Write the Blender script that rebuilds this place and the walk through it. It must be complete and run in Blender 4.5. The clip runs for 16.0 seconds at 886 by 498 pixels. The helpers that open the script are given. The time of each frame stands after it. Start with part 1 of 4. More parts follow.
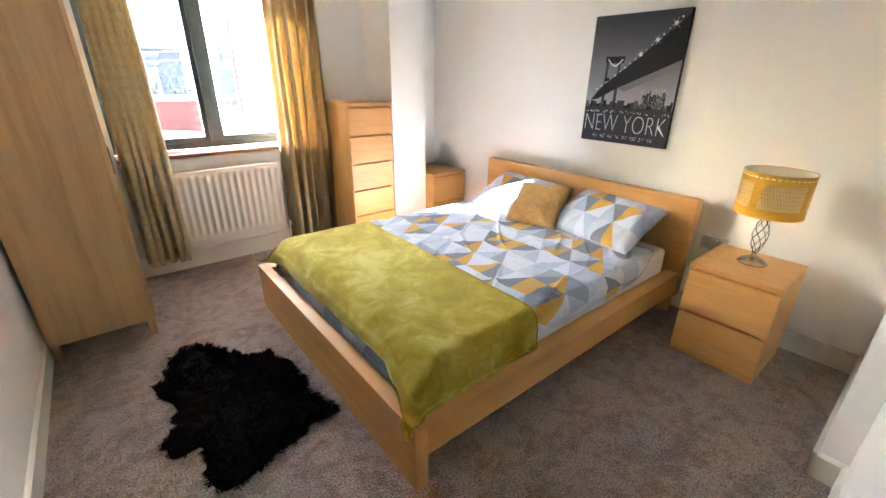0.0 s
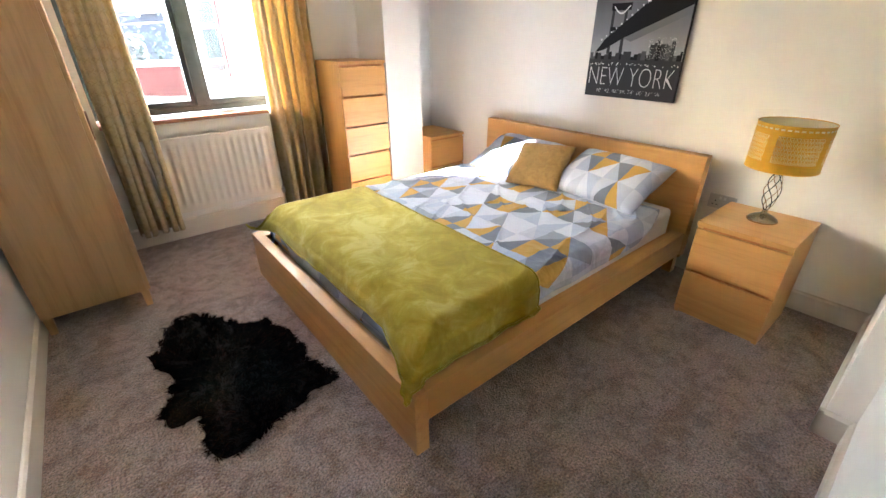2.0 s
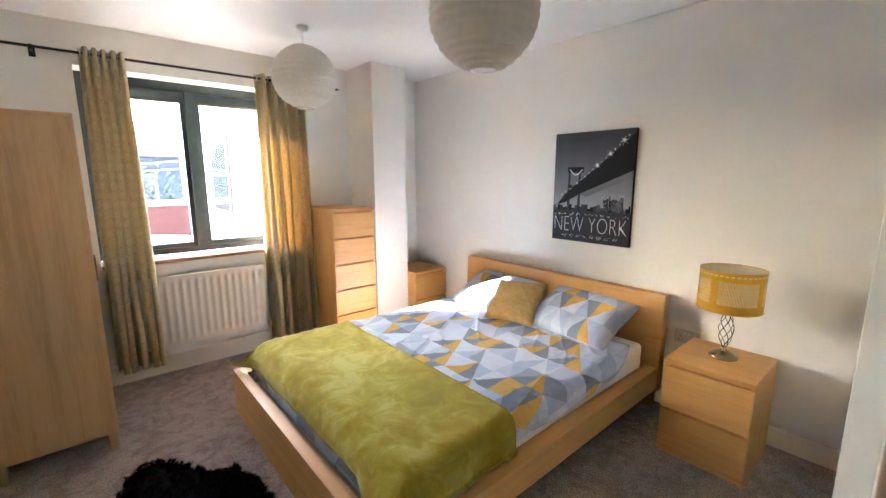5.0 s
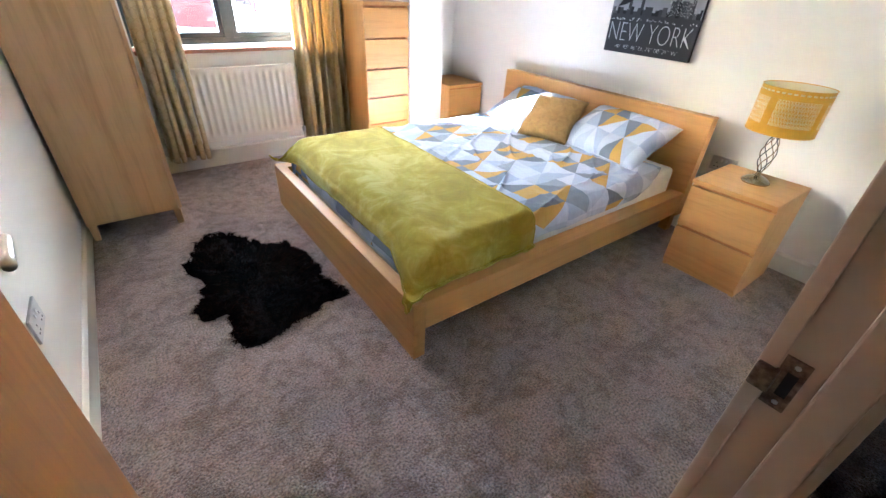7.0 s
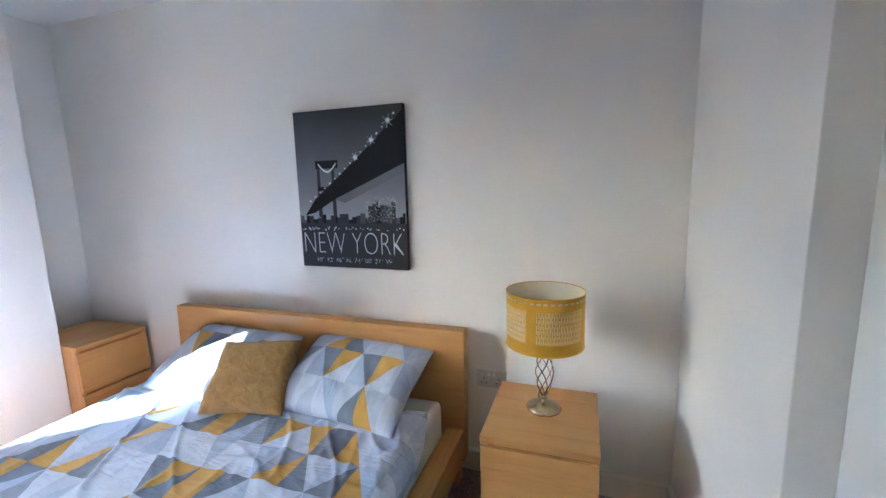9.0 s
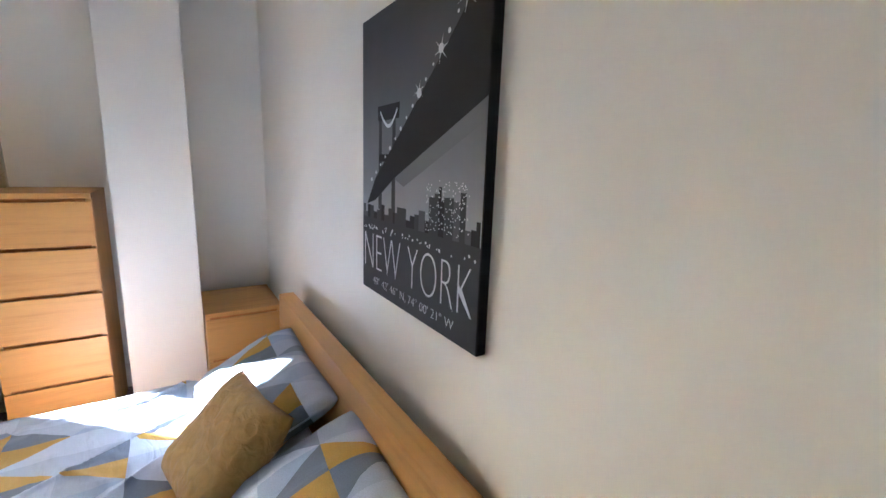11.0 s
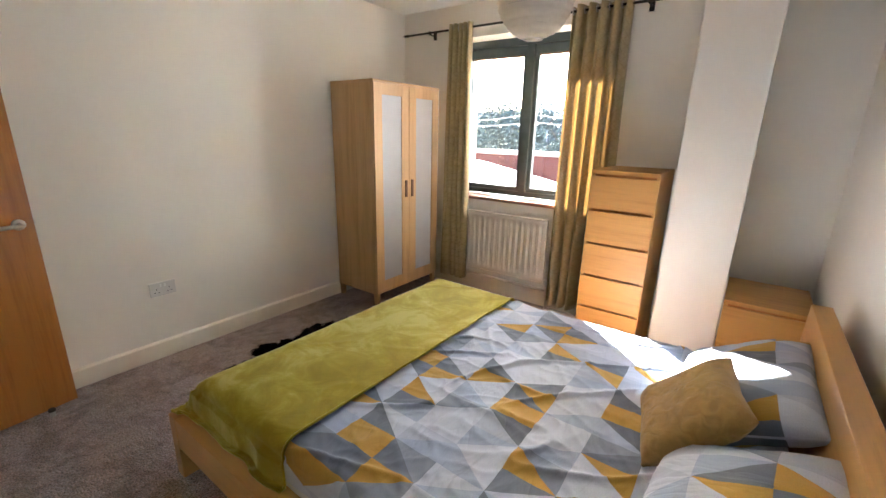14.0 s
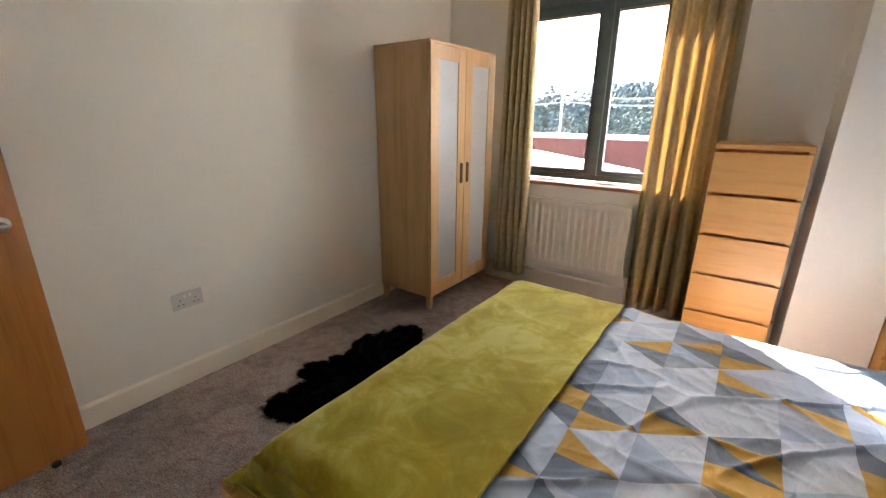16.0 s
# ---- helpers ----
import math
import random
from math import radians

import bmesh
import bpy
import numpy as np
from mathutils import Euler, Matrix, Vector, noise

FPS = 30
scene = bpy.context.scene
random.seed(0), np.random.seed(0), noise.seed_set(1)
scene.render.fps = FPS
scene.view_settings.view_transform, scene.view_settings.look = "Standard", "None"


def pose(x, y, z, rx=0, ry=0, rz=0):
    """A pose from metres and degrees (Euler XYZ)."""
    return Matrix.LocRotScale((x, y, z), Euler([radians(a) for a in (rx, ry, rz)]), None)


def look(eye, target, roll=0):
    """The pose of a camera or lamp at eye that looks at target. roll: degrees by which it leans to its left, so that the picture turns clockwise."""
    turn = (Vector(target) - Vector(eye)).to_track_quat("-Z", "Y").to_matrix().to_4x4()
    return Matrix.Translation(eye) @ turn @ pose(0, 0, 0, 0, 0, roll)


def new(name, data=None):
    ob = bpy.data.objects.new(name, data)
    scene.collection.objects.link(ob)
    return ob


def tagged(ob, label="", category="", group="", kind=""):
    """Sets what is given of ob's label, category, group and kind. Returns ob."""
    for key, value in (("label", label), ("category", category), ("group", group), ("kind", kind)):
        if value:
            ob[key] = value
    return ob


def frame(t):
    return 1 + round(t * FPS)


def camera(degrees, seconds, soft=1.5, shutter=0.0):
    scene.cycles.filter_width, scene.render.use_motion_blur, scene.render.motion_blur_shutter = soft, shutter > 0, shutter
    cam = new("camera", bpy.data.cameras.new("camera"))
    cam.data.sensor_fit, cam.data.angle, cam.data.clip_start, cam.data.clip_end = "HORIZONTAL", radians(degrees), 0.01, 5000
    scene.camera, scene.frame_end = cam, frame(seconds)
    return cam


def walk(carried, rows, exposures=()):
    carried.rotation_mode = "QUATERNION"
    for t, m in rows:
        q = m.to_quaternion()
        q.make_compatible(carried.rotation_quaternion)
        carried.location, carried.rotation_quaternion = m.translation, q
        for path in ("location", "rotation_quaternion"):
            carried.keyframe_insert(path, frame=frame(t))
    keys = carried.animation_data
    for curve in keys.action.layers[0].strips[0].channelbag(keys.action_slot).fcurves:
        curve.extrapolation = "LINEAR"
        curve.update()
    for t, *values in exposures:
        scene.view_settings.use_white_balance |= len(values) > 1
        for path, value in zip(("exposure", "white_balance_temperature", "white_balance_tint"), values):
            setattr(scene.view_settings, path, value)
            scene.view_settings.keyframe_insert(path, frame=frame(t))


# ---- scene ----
cam = camera(93.7, 16.0)
PATH = [
    (0, (0.437, 0.065, 1.446), (1.605, 1.495, 0.676), 0.6),
    (0.5, (0.463, 0.085, 1.432), (1.592, 1.515, 0.607), 0.3),
    (1, (0.466, 0.093, 1.423), (1.548, 1.537, 0.56), -0.2),
    (1.5, (0.474, 0.096, 1.412), (1.55, 1.524, 0.516), -0.5),
    (2, (0.484, 0.102, 1.39), (1.609, 1.485, 0.484), -0.5),
    (2.5, (0.469, 0.065, 1.425), (1.726, 1.415, 0.652), 0.1),
    (3, (0.414, 0.026, 1.482), (1.5, 1.627, 0.975), 0.2),
    (3.2, (0.454, -0.038, 1.483), (1.3, 1.73, 1.085), -0.3),
    (5.3, (0.452, -0.016, 1.53), (1.834, 1.382, 1.16), 0.3),
    (5.5, (0.443, -0.011, 1.54), (1.872, 1.328, 1.134), 0.5),
    (6, (0.455, 0.01, 1.527), (1.864, 1.299, 0.932), 1.4),
    (6.5, (0.396, -0.042, 1.441), (1.602, 1.292, 0.564), 3.0),
    (7, (0.376, -0.092, 1.369), (1.401, 1.249, 0.296), 2.9),
    (7.5, (0.43, -0.016, 1.394), (1.564, 1.301, 0.404), 1.9),
    (8, (0.624, 0.088, 1.446), (2.155, 1.147, 0.714), 0.1),
    (8.5, (0.932, 0.325, 1.452), (2.743, 1.095, 1.098), -0.3),
    (8.7, (1.107, 0.385, 1.449), (2.979, 1.017, 1.137), -1.3),
    (10.8, (2.705, 0.643, 1.382), (4.069, 2.072, 1.072), 1.4),
    (11, (2.734, 0.632, 1.41), (3.806, 2.277, 1.03), 2.0),
    (11.5, (2.747, 0.597, 1.432), (3.397, 2.437, 0.994), 0.5),
    (12, (2.759, 0.577, 1.449), (2.939, 2.498, 0.922), 1.1),
    (12.5, (2.854, 0.522, 1.422), (2.357, 2.36, 0.809), 1.6),
    (13, (2.888, 0.472, 1.431), (2.014, 2.167, 0.828), 0.9),
    (13.5, (2.862, 0.442, 1.451), (1.865, 2.075, 0.87), 1.3),
    (14, (2.835, 0.443, 1.451), (1.7, 1.997, 0.907), 1.3),
    (14.5, (2.774, 0.453, 1.443), (1.541, 1.958, 0.978), 2.0),
    (15, (2.622, 0.528, 1.418), (1.539, 2.145, 0.958), 3.5),
    (15.5, (2.363, 0.564, 1.433), (1.358, 2.228, 0.963), 1.7),
    (16, (2.161, 0.562, 1.347), (1.044, 2.11, 0.751), 0.5),
]
# seconds, stops, kelvin, tint of the camera's own picture
EXPOSURES = [
    (0.0, 5.73, 5570, 10), (3.0, 5.60, 5650, 10), (5.5, 5.45, 5260, 10), (6.5, 5.78, 5070, 10), (7.0, 5.93, 4980, 10),
    (7.5, 5.90, 4890, 10), (8.0, 5.61, 4690, 10), (8.5, 5.22, 4570, 10), (11.0, 4.98, 5030, 10), (12.0, 4.93, 5360, 10),
    (13.0, 4.98, 5690, 10), (14.5, 4.94, 5890, 10), (16.0, 4.72, 5890, 10),
]
walk(cam, [(t, look(eye, to, roll)) for t, eye, to, roll in PATH], EXPOSURES)
# ---- light ----
SUN_AZ = math.atan2(-0.74, 0.67)      # towards the sun, from +y turning to -x
SUN_EL = radians(27)
world = bpy.data.worlds.new("sky")
scene.world = world
world.use_nodes = True
wn = world.node_tree.nodes
sky = wn.new("ShaderNodeTexSky")
sky.sky_type = 'NISHITA'
sky.sun_disc = False
sky.sun_elevation = SUN_EL
sky.sun_rotation = SUN_AZ
sky.dust_density = 3.0
sky.air_density = 1.3
wn["Background"].inputs["Strength"].default_value = 0.12
world.node_tree.links.new(sky.outputs[0], wn["Background"].inputs["Color"])
sun = new("sun", bpy.data.lights.new("sun", 'SUN'))
sun.data.energy = 5.0
sun.data.angle = radians(0.5)
sun.data.color = (1.0, 0.93, 0.82)
to_sun = Vector((-0.74 * math.cos(SUN_EL), 0.67 * math.cos(SUN_EL), math.sin(SUN_EL)))
sun.matrix_world = look(to_sun * 30, (0, 0, 0))


# ---- materials ----
def mat(name, base, rough=0.6, metal=0.0, sheen=0.0, spec=0.5):
    m = bpy.data.materials.new(name)
    m.use_nodes = True
    b = m.node_tree.nodes["Principled BSDF"]
    b.inputs["Base Color"].default_value = (*base, 1)
    b.inputs["Roughness"].default_value = rough
    b.inputs["Metallic"].default_value = metal
    b.inputs["Sheen Weight"].default_value = sheen
    b.inputs["Specular IOR Level"].default_value = spec
    return m


def N(m, kind, **inputs):
    n = m.node_tree.nodes.new("ShaderNode" + kind)
    for key, value in inputs.items():
        n.inputs[key.replace("_", " ")].default_value = value
    return n


def L(m, a, b):
    m.node_tree.links.new(a, b)


def coords(m, scale=(1, 1, 1), out="Object"):
    c = N(m, "TexCoord")
    p = N(m, "Mapping")
    p.inputs["Scale"].default_value = scale
    L(m, c.outputs[out], p.inputs["Vector"])
    return p.outputs[0]


def ramp(m, fac, stops, constant=False):
    r = N(m, "ValToRGB")
    e = r.color_ramp.elements
    while len(e) < len(stops):
        e.new(0.5)
    for k, (p, c) in enumerate(stops):
        e[k].position, e[k].color = p, (*c, 1)
    if constant:
        r.color_ramp.interpolation = 'CONSTANT'
    L(m, fac, r.inputs["Fac"])
    return r.outputs["Color"]


def bump(m, height, strength=0.3, distance=0.01, after=None):
    b = N(m, "Bump", Strength=strength, Distance=distance)
    L(m, height, b.inputs["Height"])
    if after:
        L(m, after, b.inputs["Normal"])
    L(m, b.outputs[0], m.node_tree.nodes["Principled BSDF"].inputs["Normal"])
    return b.outputs[0]


def principled(m):
    return m.node_tree.nodes["Principled BSDF"]


def mixed(base, k, d):
    return tuple(max(0, c * (1 + d * k)) for c in base)


def paint(name, base, rough=0.75, strength=0.12):
    """Emulsion over plaster: roller stipple and broad unevenness."""
    m = mat(name, base, rough)
    v = coords(m)
    fine = N(m, "TexNoise", Scale=220, Detail=3)
    broad = N(m, "TexNoise", Scale=1.7, Detail=4)
    L(m, v, fine.inputs["Vector"])
    L(m, v, broad.inputs["Vector"])
    L(m, ramp(m, broad.outputs["Fac"], [(0.3, mixed(base, -1, 0.05)), (0.7, base)]), principled(m).inputs["Base Color"])
    b1 = N(m, "Bump", Strength=strength, Distance=0.002)
    L(m, fine.outputs["Fac"], b1.inputs["Height"])
    bump(m, broad.outputs["Fac"], 0.12, 0.03, b1.outputs[0])
    return m


def wood(name, light, dark, axis, rough=0.42, grain=1.0):
    """Foil or veneer with its grain along one axis."""
    m = mat(name, light, rough)
    s = {"x": (1.6, 26, 26), "y": (26, 1.6, 26), "z": (26, 26, 1.6)}[axis]
    info = N(m, "ObjectInfo")
    c = N(m, "TexCoord")
    add = N(m, "VectorMath")
    add.operation = 'ADD'
    L(m, c.outputs["Object"], add.inputs[0])
    sc = N(m, "VectorMath")
    sc.operation = 'SCALE'
    sc.inputs["Scale"].default_value = 7.0
    com = N(m, "CombineXYZ")
    for k in range(3):
        L(m, info.outputs["Random"], com.inputs[k])
    L(m, com.outputs[0], sc.inputs[0])
    L(m, sc.outputs[0], add.inputs[1])
    p = N(m, "Mapping")
    p.inputs["Scale"].default_value = s
    L(m, add.outputs[0], p.inputs["Vector"])
    n1 = N(m, "TexNoise", Scale=1.0, Detail=6, Roughness=0.6, Distortion=0.5)
    n2 = N(m, "TexNoise", Scale=6.0, Detail=3)
    L(m, p.outputs[0], n1.inputs["Vector"])
    L(m, p.outputs[0], n2.inputs["Vector"])
    mx = N(m, "Math")
    mx.operation = 'MULTIPLY_ADD'
    L(m, n2.outputs["Fac"], mx.inputs[0])
    mx.inputs[1].default_value = 0.35
    L(m, n1.outputs["Fac"], mx.inputs[2])
    band = N(m, "TexNoise", Scale=0.3, Detail=1)
    L(m, p.outputs[0], band.inputs["Vector"])
    mb_ = N(m, "Math")
    mb_.operation = 'MULTIPLY_ADD'
    L(m, band.outputs["Fac"], mb_.inputs[0])
    mb_.inputs[1].default_value = 0.45
    L(m, mx.outputs[0], mb_.inputs[2])
    d = tuple(a + (b - a) * grain for a, b in zip(light, dark))
    L(m, ramp(m, mb_.outputs[0], [(0.62, d), (0.88, light), (1.0, mixed(light, 1, 0.05))]), principled(m).inputs["Base Color"])
    bump(m, n2.outputs["Fac"], 0.05, 0.002)
    return m


BEECH = (0.58, 0.305, 0.088)
BEECH_D = (0.48, 0.23, 0.058)
beech = {a: wood("beech_" + a, BEECH, BEECH_D, a, 0.45) for a in "xyz"}
birch = {a: wood("birch_" + a, (0.62, 0.385, 0.185), (0.50, 0.295, 0.13), a, 0.48) for a in "xyz"}
oak = wood("oak_veneer", (0.43, 0.17, 0.035), (0.34, 0.12, 0.022), "z", 0.33)
dark_wood = wood("walnut_stain", (0.14, 0.06, 0.025), (0.08, 0.03, 0.012), "z", 0.45)
sill_wood = wood("sill_wood", (0.30, 0.12, 0.06), (0.2, 0.07, 0.035), "x", 0.35)
wall_paint = paint("wall_paint", (0.85, 0.81, 0.73))
ceiling_paint = paint("ceiling_paint", (0.86, 0.84, 0.79), 0.85)
gloss_paint = paint("trim_gloss_paint", (0.80, 0.74, 0.62), 0.32, 0.04)
# Warm light from the hall is put into this tan colour.
jamb_lit_paint = paint("jamb_lit_paint", (0.64, 0.46, 0.32), 0.4, 0.05)
radiator_paint = paint("radiator_enamel", (0.80, 0.73, 0.62), 0.5, 0.05)
plastic_white = mat("white_plastic", (0.78, 0.77, 0.73), 0.3)
plate_grey = mat("satin_plate", (0.60, 0.58, 0.54), 0.35)
hole_dark = mat("socket_hole", (0.02, 0.02, 0.02), 0.8)
steel = mat("brushed_steel", (0.62, 0.58, 0.53), 0.32, 1.0)
brass = mat("antique_brass", (0.42, 0.34, 0.22), 0.25, 1.0)
black_metal = mat("black_metal", (0.02, 0.018, 0.017), 0.4, 0.6)
brown_rubber = mat("rubber", (0.05, 0.04, 0.035), 0.7)
latch_metal = mat("painted_over_latch", (0.25, 0.15, 0.11), 0.45, 0.7)
n_ = N(latch_metal, "TexNoise", Scale=90, Detail=4)
L(latch_metal, coords(latch_metal), n_.inputs["Vector"])
L(latch_metal, ramp(latch_metal, n_.outputs["Fac"], [(0.35, (0.12, 0.07, 0.05)), (0.7, (0.36, 0.24, 0.18))]), principled(latch_metal).inputs["Base Color"])

aluminium = mat("grey_green_aluminium", (0.085, 0.10, 0.10), 0.45, 0.0)
n_ = N(aluminium, "TexNoise", Scale=14, Detail=5)
L(aluminium, coords(aluminium), n_.inputs["Vector"])
L(aluminium, ramp(aluminium, n_.outputs["Fac"], [(0.35, (0.030, 0.043, 0.048)), (0.7, (0.048, 0.064, 0.070))]), principled(aluminium).inputs["Base Color"])

frosted = mat("frosted_panel", (0.5, 0.51, 0.53), 0.42, spec=0.35)
n_ = N(frosted, "TexNoise", Scale=3, Detail=2)
L(frosted, coords(frosted), n_.inputs["Vector"])
L(frosted, ramp(frosted, n_.outputs["Fac"], [(0.3, (0.46, 0.465, 0.48)), (0.7, (0.52, 0.525, 0.54))]), principled(frosted).inputs["Base Color"])


def carpet_material():
    m = mat("taupe_carpet", (0.30, 0.23, 0.19), 0.95, sheen=0.3, spec=0.1)
    v = coords(m)
    tuft = N(m, "TexVoronoi", Scale=170)
    speck = N(m, "TexNoise", Scale=125, Detail=3)
    patch = N(m, "TexNoise", Scale=5.5, Detail=8, Roughness=0.62, Distortion=0.8)
    tread = N(m, "TexNoise", Scale=17, Detail=6, Distortion=0.6)
    for n in (tuft, speck, patch, tread):
        L(m, v, n.inputs["Vector"])
    a = N(m, "Math")
    a.operation = 'MULTIPLY_ADD'
    L(m, tread.outputs["Fac"], a.inputs[0])
    a.inputs[1].default_value = 0.9
    L(m, patch.outputs["Fac"], a.inputs[2])
    c1 = ramp(m, a.outputs[0], [(0.78, (0.285, 0.195, 0.155)), (0.95, (0.385, 0.27, 0.22)), (1.0, (0.44, 0.315, 0.26))])
    c2 = ramp(m, speck.outputs["Fac"], [(0.32, (0.42, 0.40, 0.39)), (0.68, (1.38, 1.36, 1.34))])
    mul = N(m, "Mix")
    mul.data_type, mul.blend_type = 'RGBA', 'MULTIPLY'
    mul.inputs[0].default_value = 1.0
    L(m, c1, mul.inputs[6])
    L(m, c2, mul.inputs[7])
    L(m, mul.outputs[2], principled(m).inputs["Base Color"])
    b1 = N(m, "Bump", Strength=1.0, Distance=0.008)
    b1.invert = True
    L(m, tuft.outputs["Distance"], b1.inputs["Height"])
    bump(m, a.outputs[0], 0.6, 0.03, b1.outputs[0])
    return m


carpet = carpet_material()


def triangles_material():
    """Cotton print of tall triangles in white, greys and mustard; the UV map is in metres."""
    m = mat("triangle_print_cotton", (0.6, 0.6, 0.62), 0.85, sheen=0.15, spec=0.2)
    uv = N(m, "UVMap")
    uv.uv_map = "UVMap"
    sep = N(m, "SeparateXYZ")
    L(m, uv.outputs[0], sep.inputs[0])

    def op(kind, a, b=None):
        n = N(m, "Math")
        n.operation = kind
        for k, value in enumerate((a, b)):
            if value is None:
                continue
            if isinstance(value, (int, float)):
                n.inputs[k].default_value = value
            else:
                L(m, value, n.inputs[k])
        return n.outputs[0]

    v = op('DIVIDE', sep.outputs[1], 0.17)
    u = op('DIVIDE', sep.outputs[0], 0.215)
    row = op('FLOOR', v)
    a = op('MULTIPLY', op('FRACT', v), 0.5)
    u = op('ADD', u, op('MULTIPLY', row, 0.5))
    k1 = op('FLOOR', op('SUBTRACT', u, a))
    k2 = op('FLOOR', op('ADD', u, a))
    com = N(m, "CombineXYZ")
    L(m, k1, com.inputs[0])
    L(m, op('ADD', k2, 37.0), com.inputs[1])
    L(m, row, com.inputs[2])
    wnz = N(m, "TexWhiteNoise")
    wnz.noise_dimensions = '3D'
    L(m, com.outputs[0], wnz.inputs["Vector"])
    side = op('GREATER_THAN', u, op('MULTIPLY', op('ADD', op('ADD', k1, k2), 1.0), 0.5))
    # The blue in the white and pale tones is skylight put into the colour.
    white, pale, blue, mid, dark, gold = (0.59, 0.63, 0.73), (0.49, 0.535, 0.64), (0.41, 0.475, 0.62), (0.29, 0.33, 0.42), (0.19, 0.215, 0.265), (0.56, 0.33, 0.065)
    edges = (0.0, 0.10, 0.20, 0.42, 0.47, 0.66, 0.71, 0.86)
    halves = [ramp(m, wnz.outputs["Value"], list(zip(edges, tones)), True) for tones in ((gold, dark, white, mid, pale, mid, blue, white), (dark, gold, white, mid, white, blue, pale, blue))]
    pick = N(m, "Mix")
    pick.data_type = 'RGBA'
    L(m, side, pick.inputs[0])
    L(m, halves[0], pick.inputs[6])
    L(m, halves[1], pick.inputs[7])
    col = pick.outputs[2]
    weave = N(m, "TexNoise", Scale=300, Detail=2)
    L(m, uv.outputs[0], weave.inputs["Vector"])
    wr = N(m, "TexNoise", Scale=7.0, Detail=3, Roughness=0.5, Distortion=0.8)
    L(m, coords(m, (1.9, 0.6, 1)), wr.inputs["Vector"])
    mul = N(m, "Mix")
    mul.data_type, mul.blend_type = 'RGBA', 'MULTIPLY'
    mul.inputs[0].default_value = 1.0
    L(m, col, mul.inputs[6])
    L(m, ramp(m, weave.outputs["Fac"], [(0.3, (0.9, 0.9, 0.9)), (0.7, (1.05, 1.05, 1.05))]), mul.inputs[7])
    L(m, mul.outputs[2], principled(m).inputs["Base Color"])
    b1 = N(m, "Bump", Strength=0.15, Distance=0.001)
    L(m, weave.outputs["Fac"], b1.inputs["Height"])
    fold = op('ABSOLUTE', op('SUBTRACT', wr.outputs["Fac"], 0.5))
    bump(m, fold, 0.38, 0.03, b1.outputs[0])
    return m


def cloth(name, base, spread=0.12, sheen=0.4, scale=9, rough=0.9, relief=0.25):
    m = mat(name, base, rough, sheen=sheen, spec=0.15)
    v = coords(m)
    nap = N(m, "TexNoise", Scale=scale, Detail=5, Distortion=1.2)
    fine = N(m, "TexNoise", Scale=350, Detail=2)
    L(m, v, nap.inputs["Vector"])
    L(m, v, fine.inputs["Vector"])
    L(m, ramp(m, nap.outputs["Fac"], [(0.32, mixed(base, -1, spread)), (0.68, mixed(base, 1, spread))]), principled(m).inputs["Base Color"])
    b1 = N(m, "Bump", Strength=relief, Distance=0.001)
    L(m, fine.outputs["Fac"], b1.inputs["Height"])
    bump(m, nap.outputs["Fac"], relief, 0.012, b1.outputs[0])
    return m


print_cotton = triangles_material()


def fleece_material():
    """Short plush pile, brushed this way and that; the paler and darker sheen of its strokes is put into the colour."""
    m = mat("olive_fleece", (0.345, 0.25, 0.012), 0.9, sheen=0.7, spec=0.1)
    p = principled(m)
    p.inputs["Sheen Roughness"].default_value = 0.4
    p.inputs["Sheen Tint"].default_value = (0.9, 0.88, 0.45, 1)
    v = coords(m)
    stroke = N(m, "TexNoise", Scale=6.5, Detail=8, Roughness=0.7, Distortion=0.9)
    broad = N(m, "TexNoise", Scale=1.7, Detail=2)
    fine = N(m, "TexNoise", Scale=350, Detail=2)
    for n in (stroke, broad, fine):
        L(m, v, n.inputs["Vector"])
    a = N(m, "Math")
    a.operation = 'MULTIPLY_ADD'
    L(m, broad.outputs["Fac"], a.inputs[0])
    a.inputs[1].default_value = 0.6
    L(m, stroke.outputs["Fac"], a.inputs[2])
    L(m, ramp(m, a.outputs[0], [(0.64, (0.31, 0.225, 0.012)), (0.76, (0.37, 0.275, 0.018)), (0.85, (0.43, 0.335, 0.035)), (0.96, (0.53, 0.44, 0.10))]), p.inputs["Base Color"])
    b1 = N(m, "Bump", Strength=0.25, Distance=0.001)
    L(m, fine.outputs["Fac"], b1.inputs["Height"])
    bump(m, stroke.outputs["Fac"], 0.15, 0.012, b1.outputs[0])
    return m


olive_fleece = fleece_material()
mustard_cotton = cloth("mustard_cotton", (0.43, 0.265, 0.095), 0.13, 0.2, 22, relief=0.6)
white_cotton = cloth("white_cotton", (0.74, 0.73, 0.71), 0.03, 0.1, 10)
rug_hide = cloth("rug_hide", (0.006, 0.005, 0.0045), 0.3, 0.0, 20)
rug_wool = mat("black_wool", (0.005, 0.004, 0.004), 1.0, spec=0.0)
n_ = N(rug_wool, "NewGeometry")
L(rug_wool, ramp(rug_wool, n_.outputs["Random Per Island"], [(0.0, (0.003, 0.0025, 0.0025)), (0.85, (0.007, 0.0055, 0.005)), (0.99, (0.03, 0.014, 0.008))]), principled(rug_wool).inputs["Base Color"])


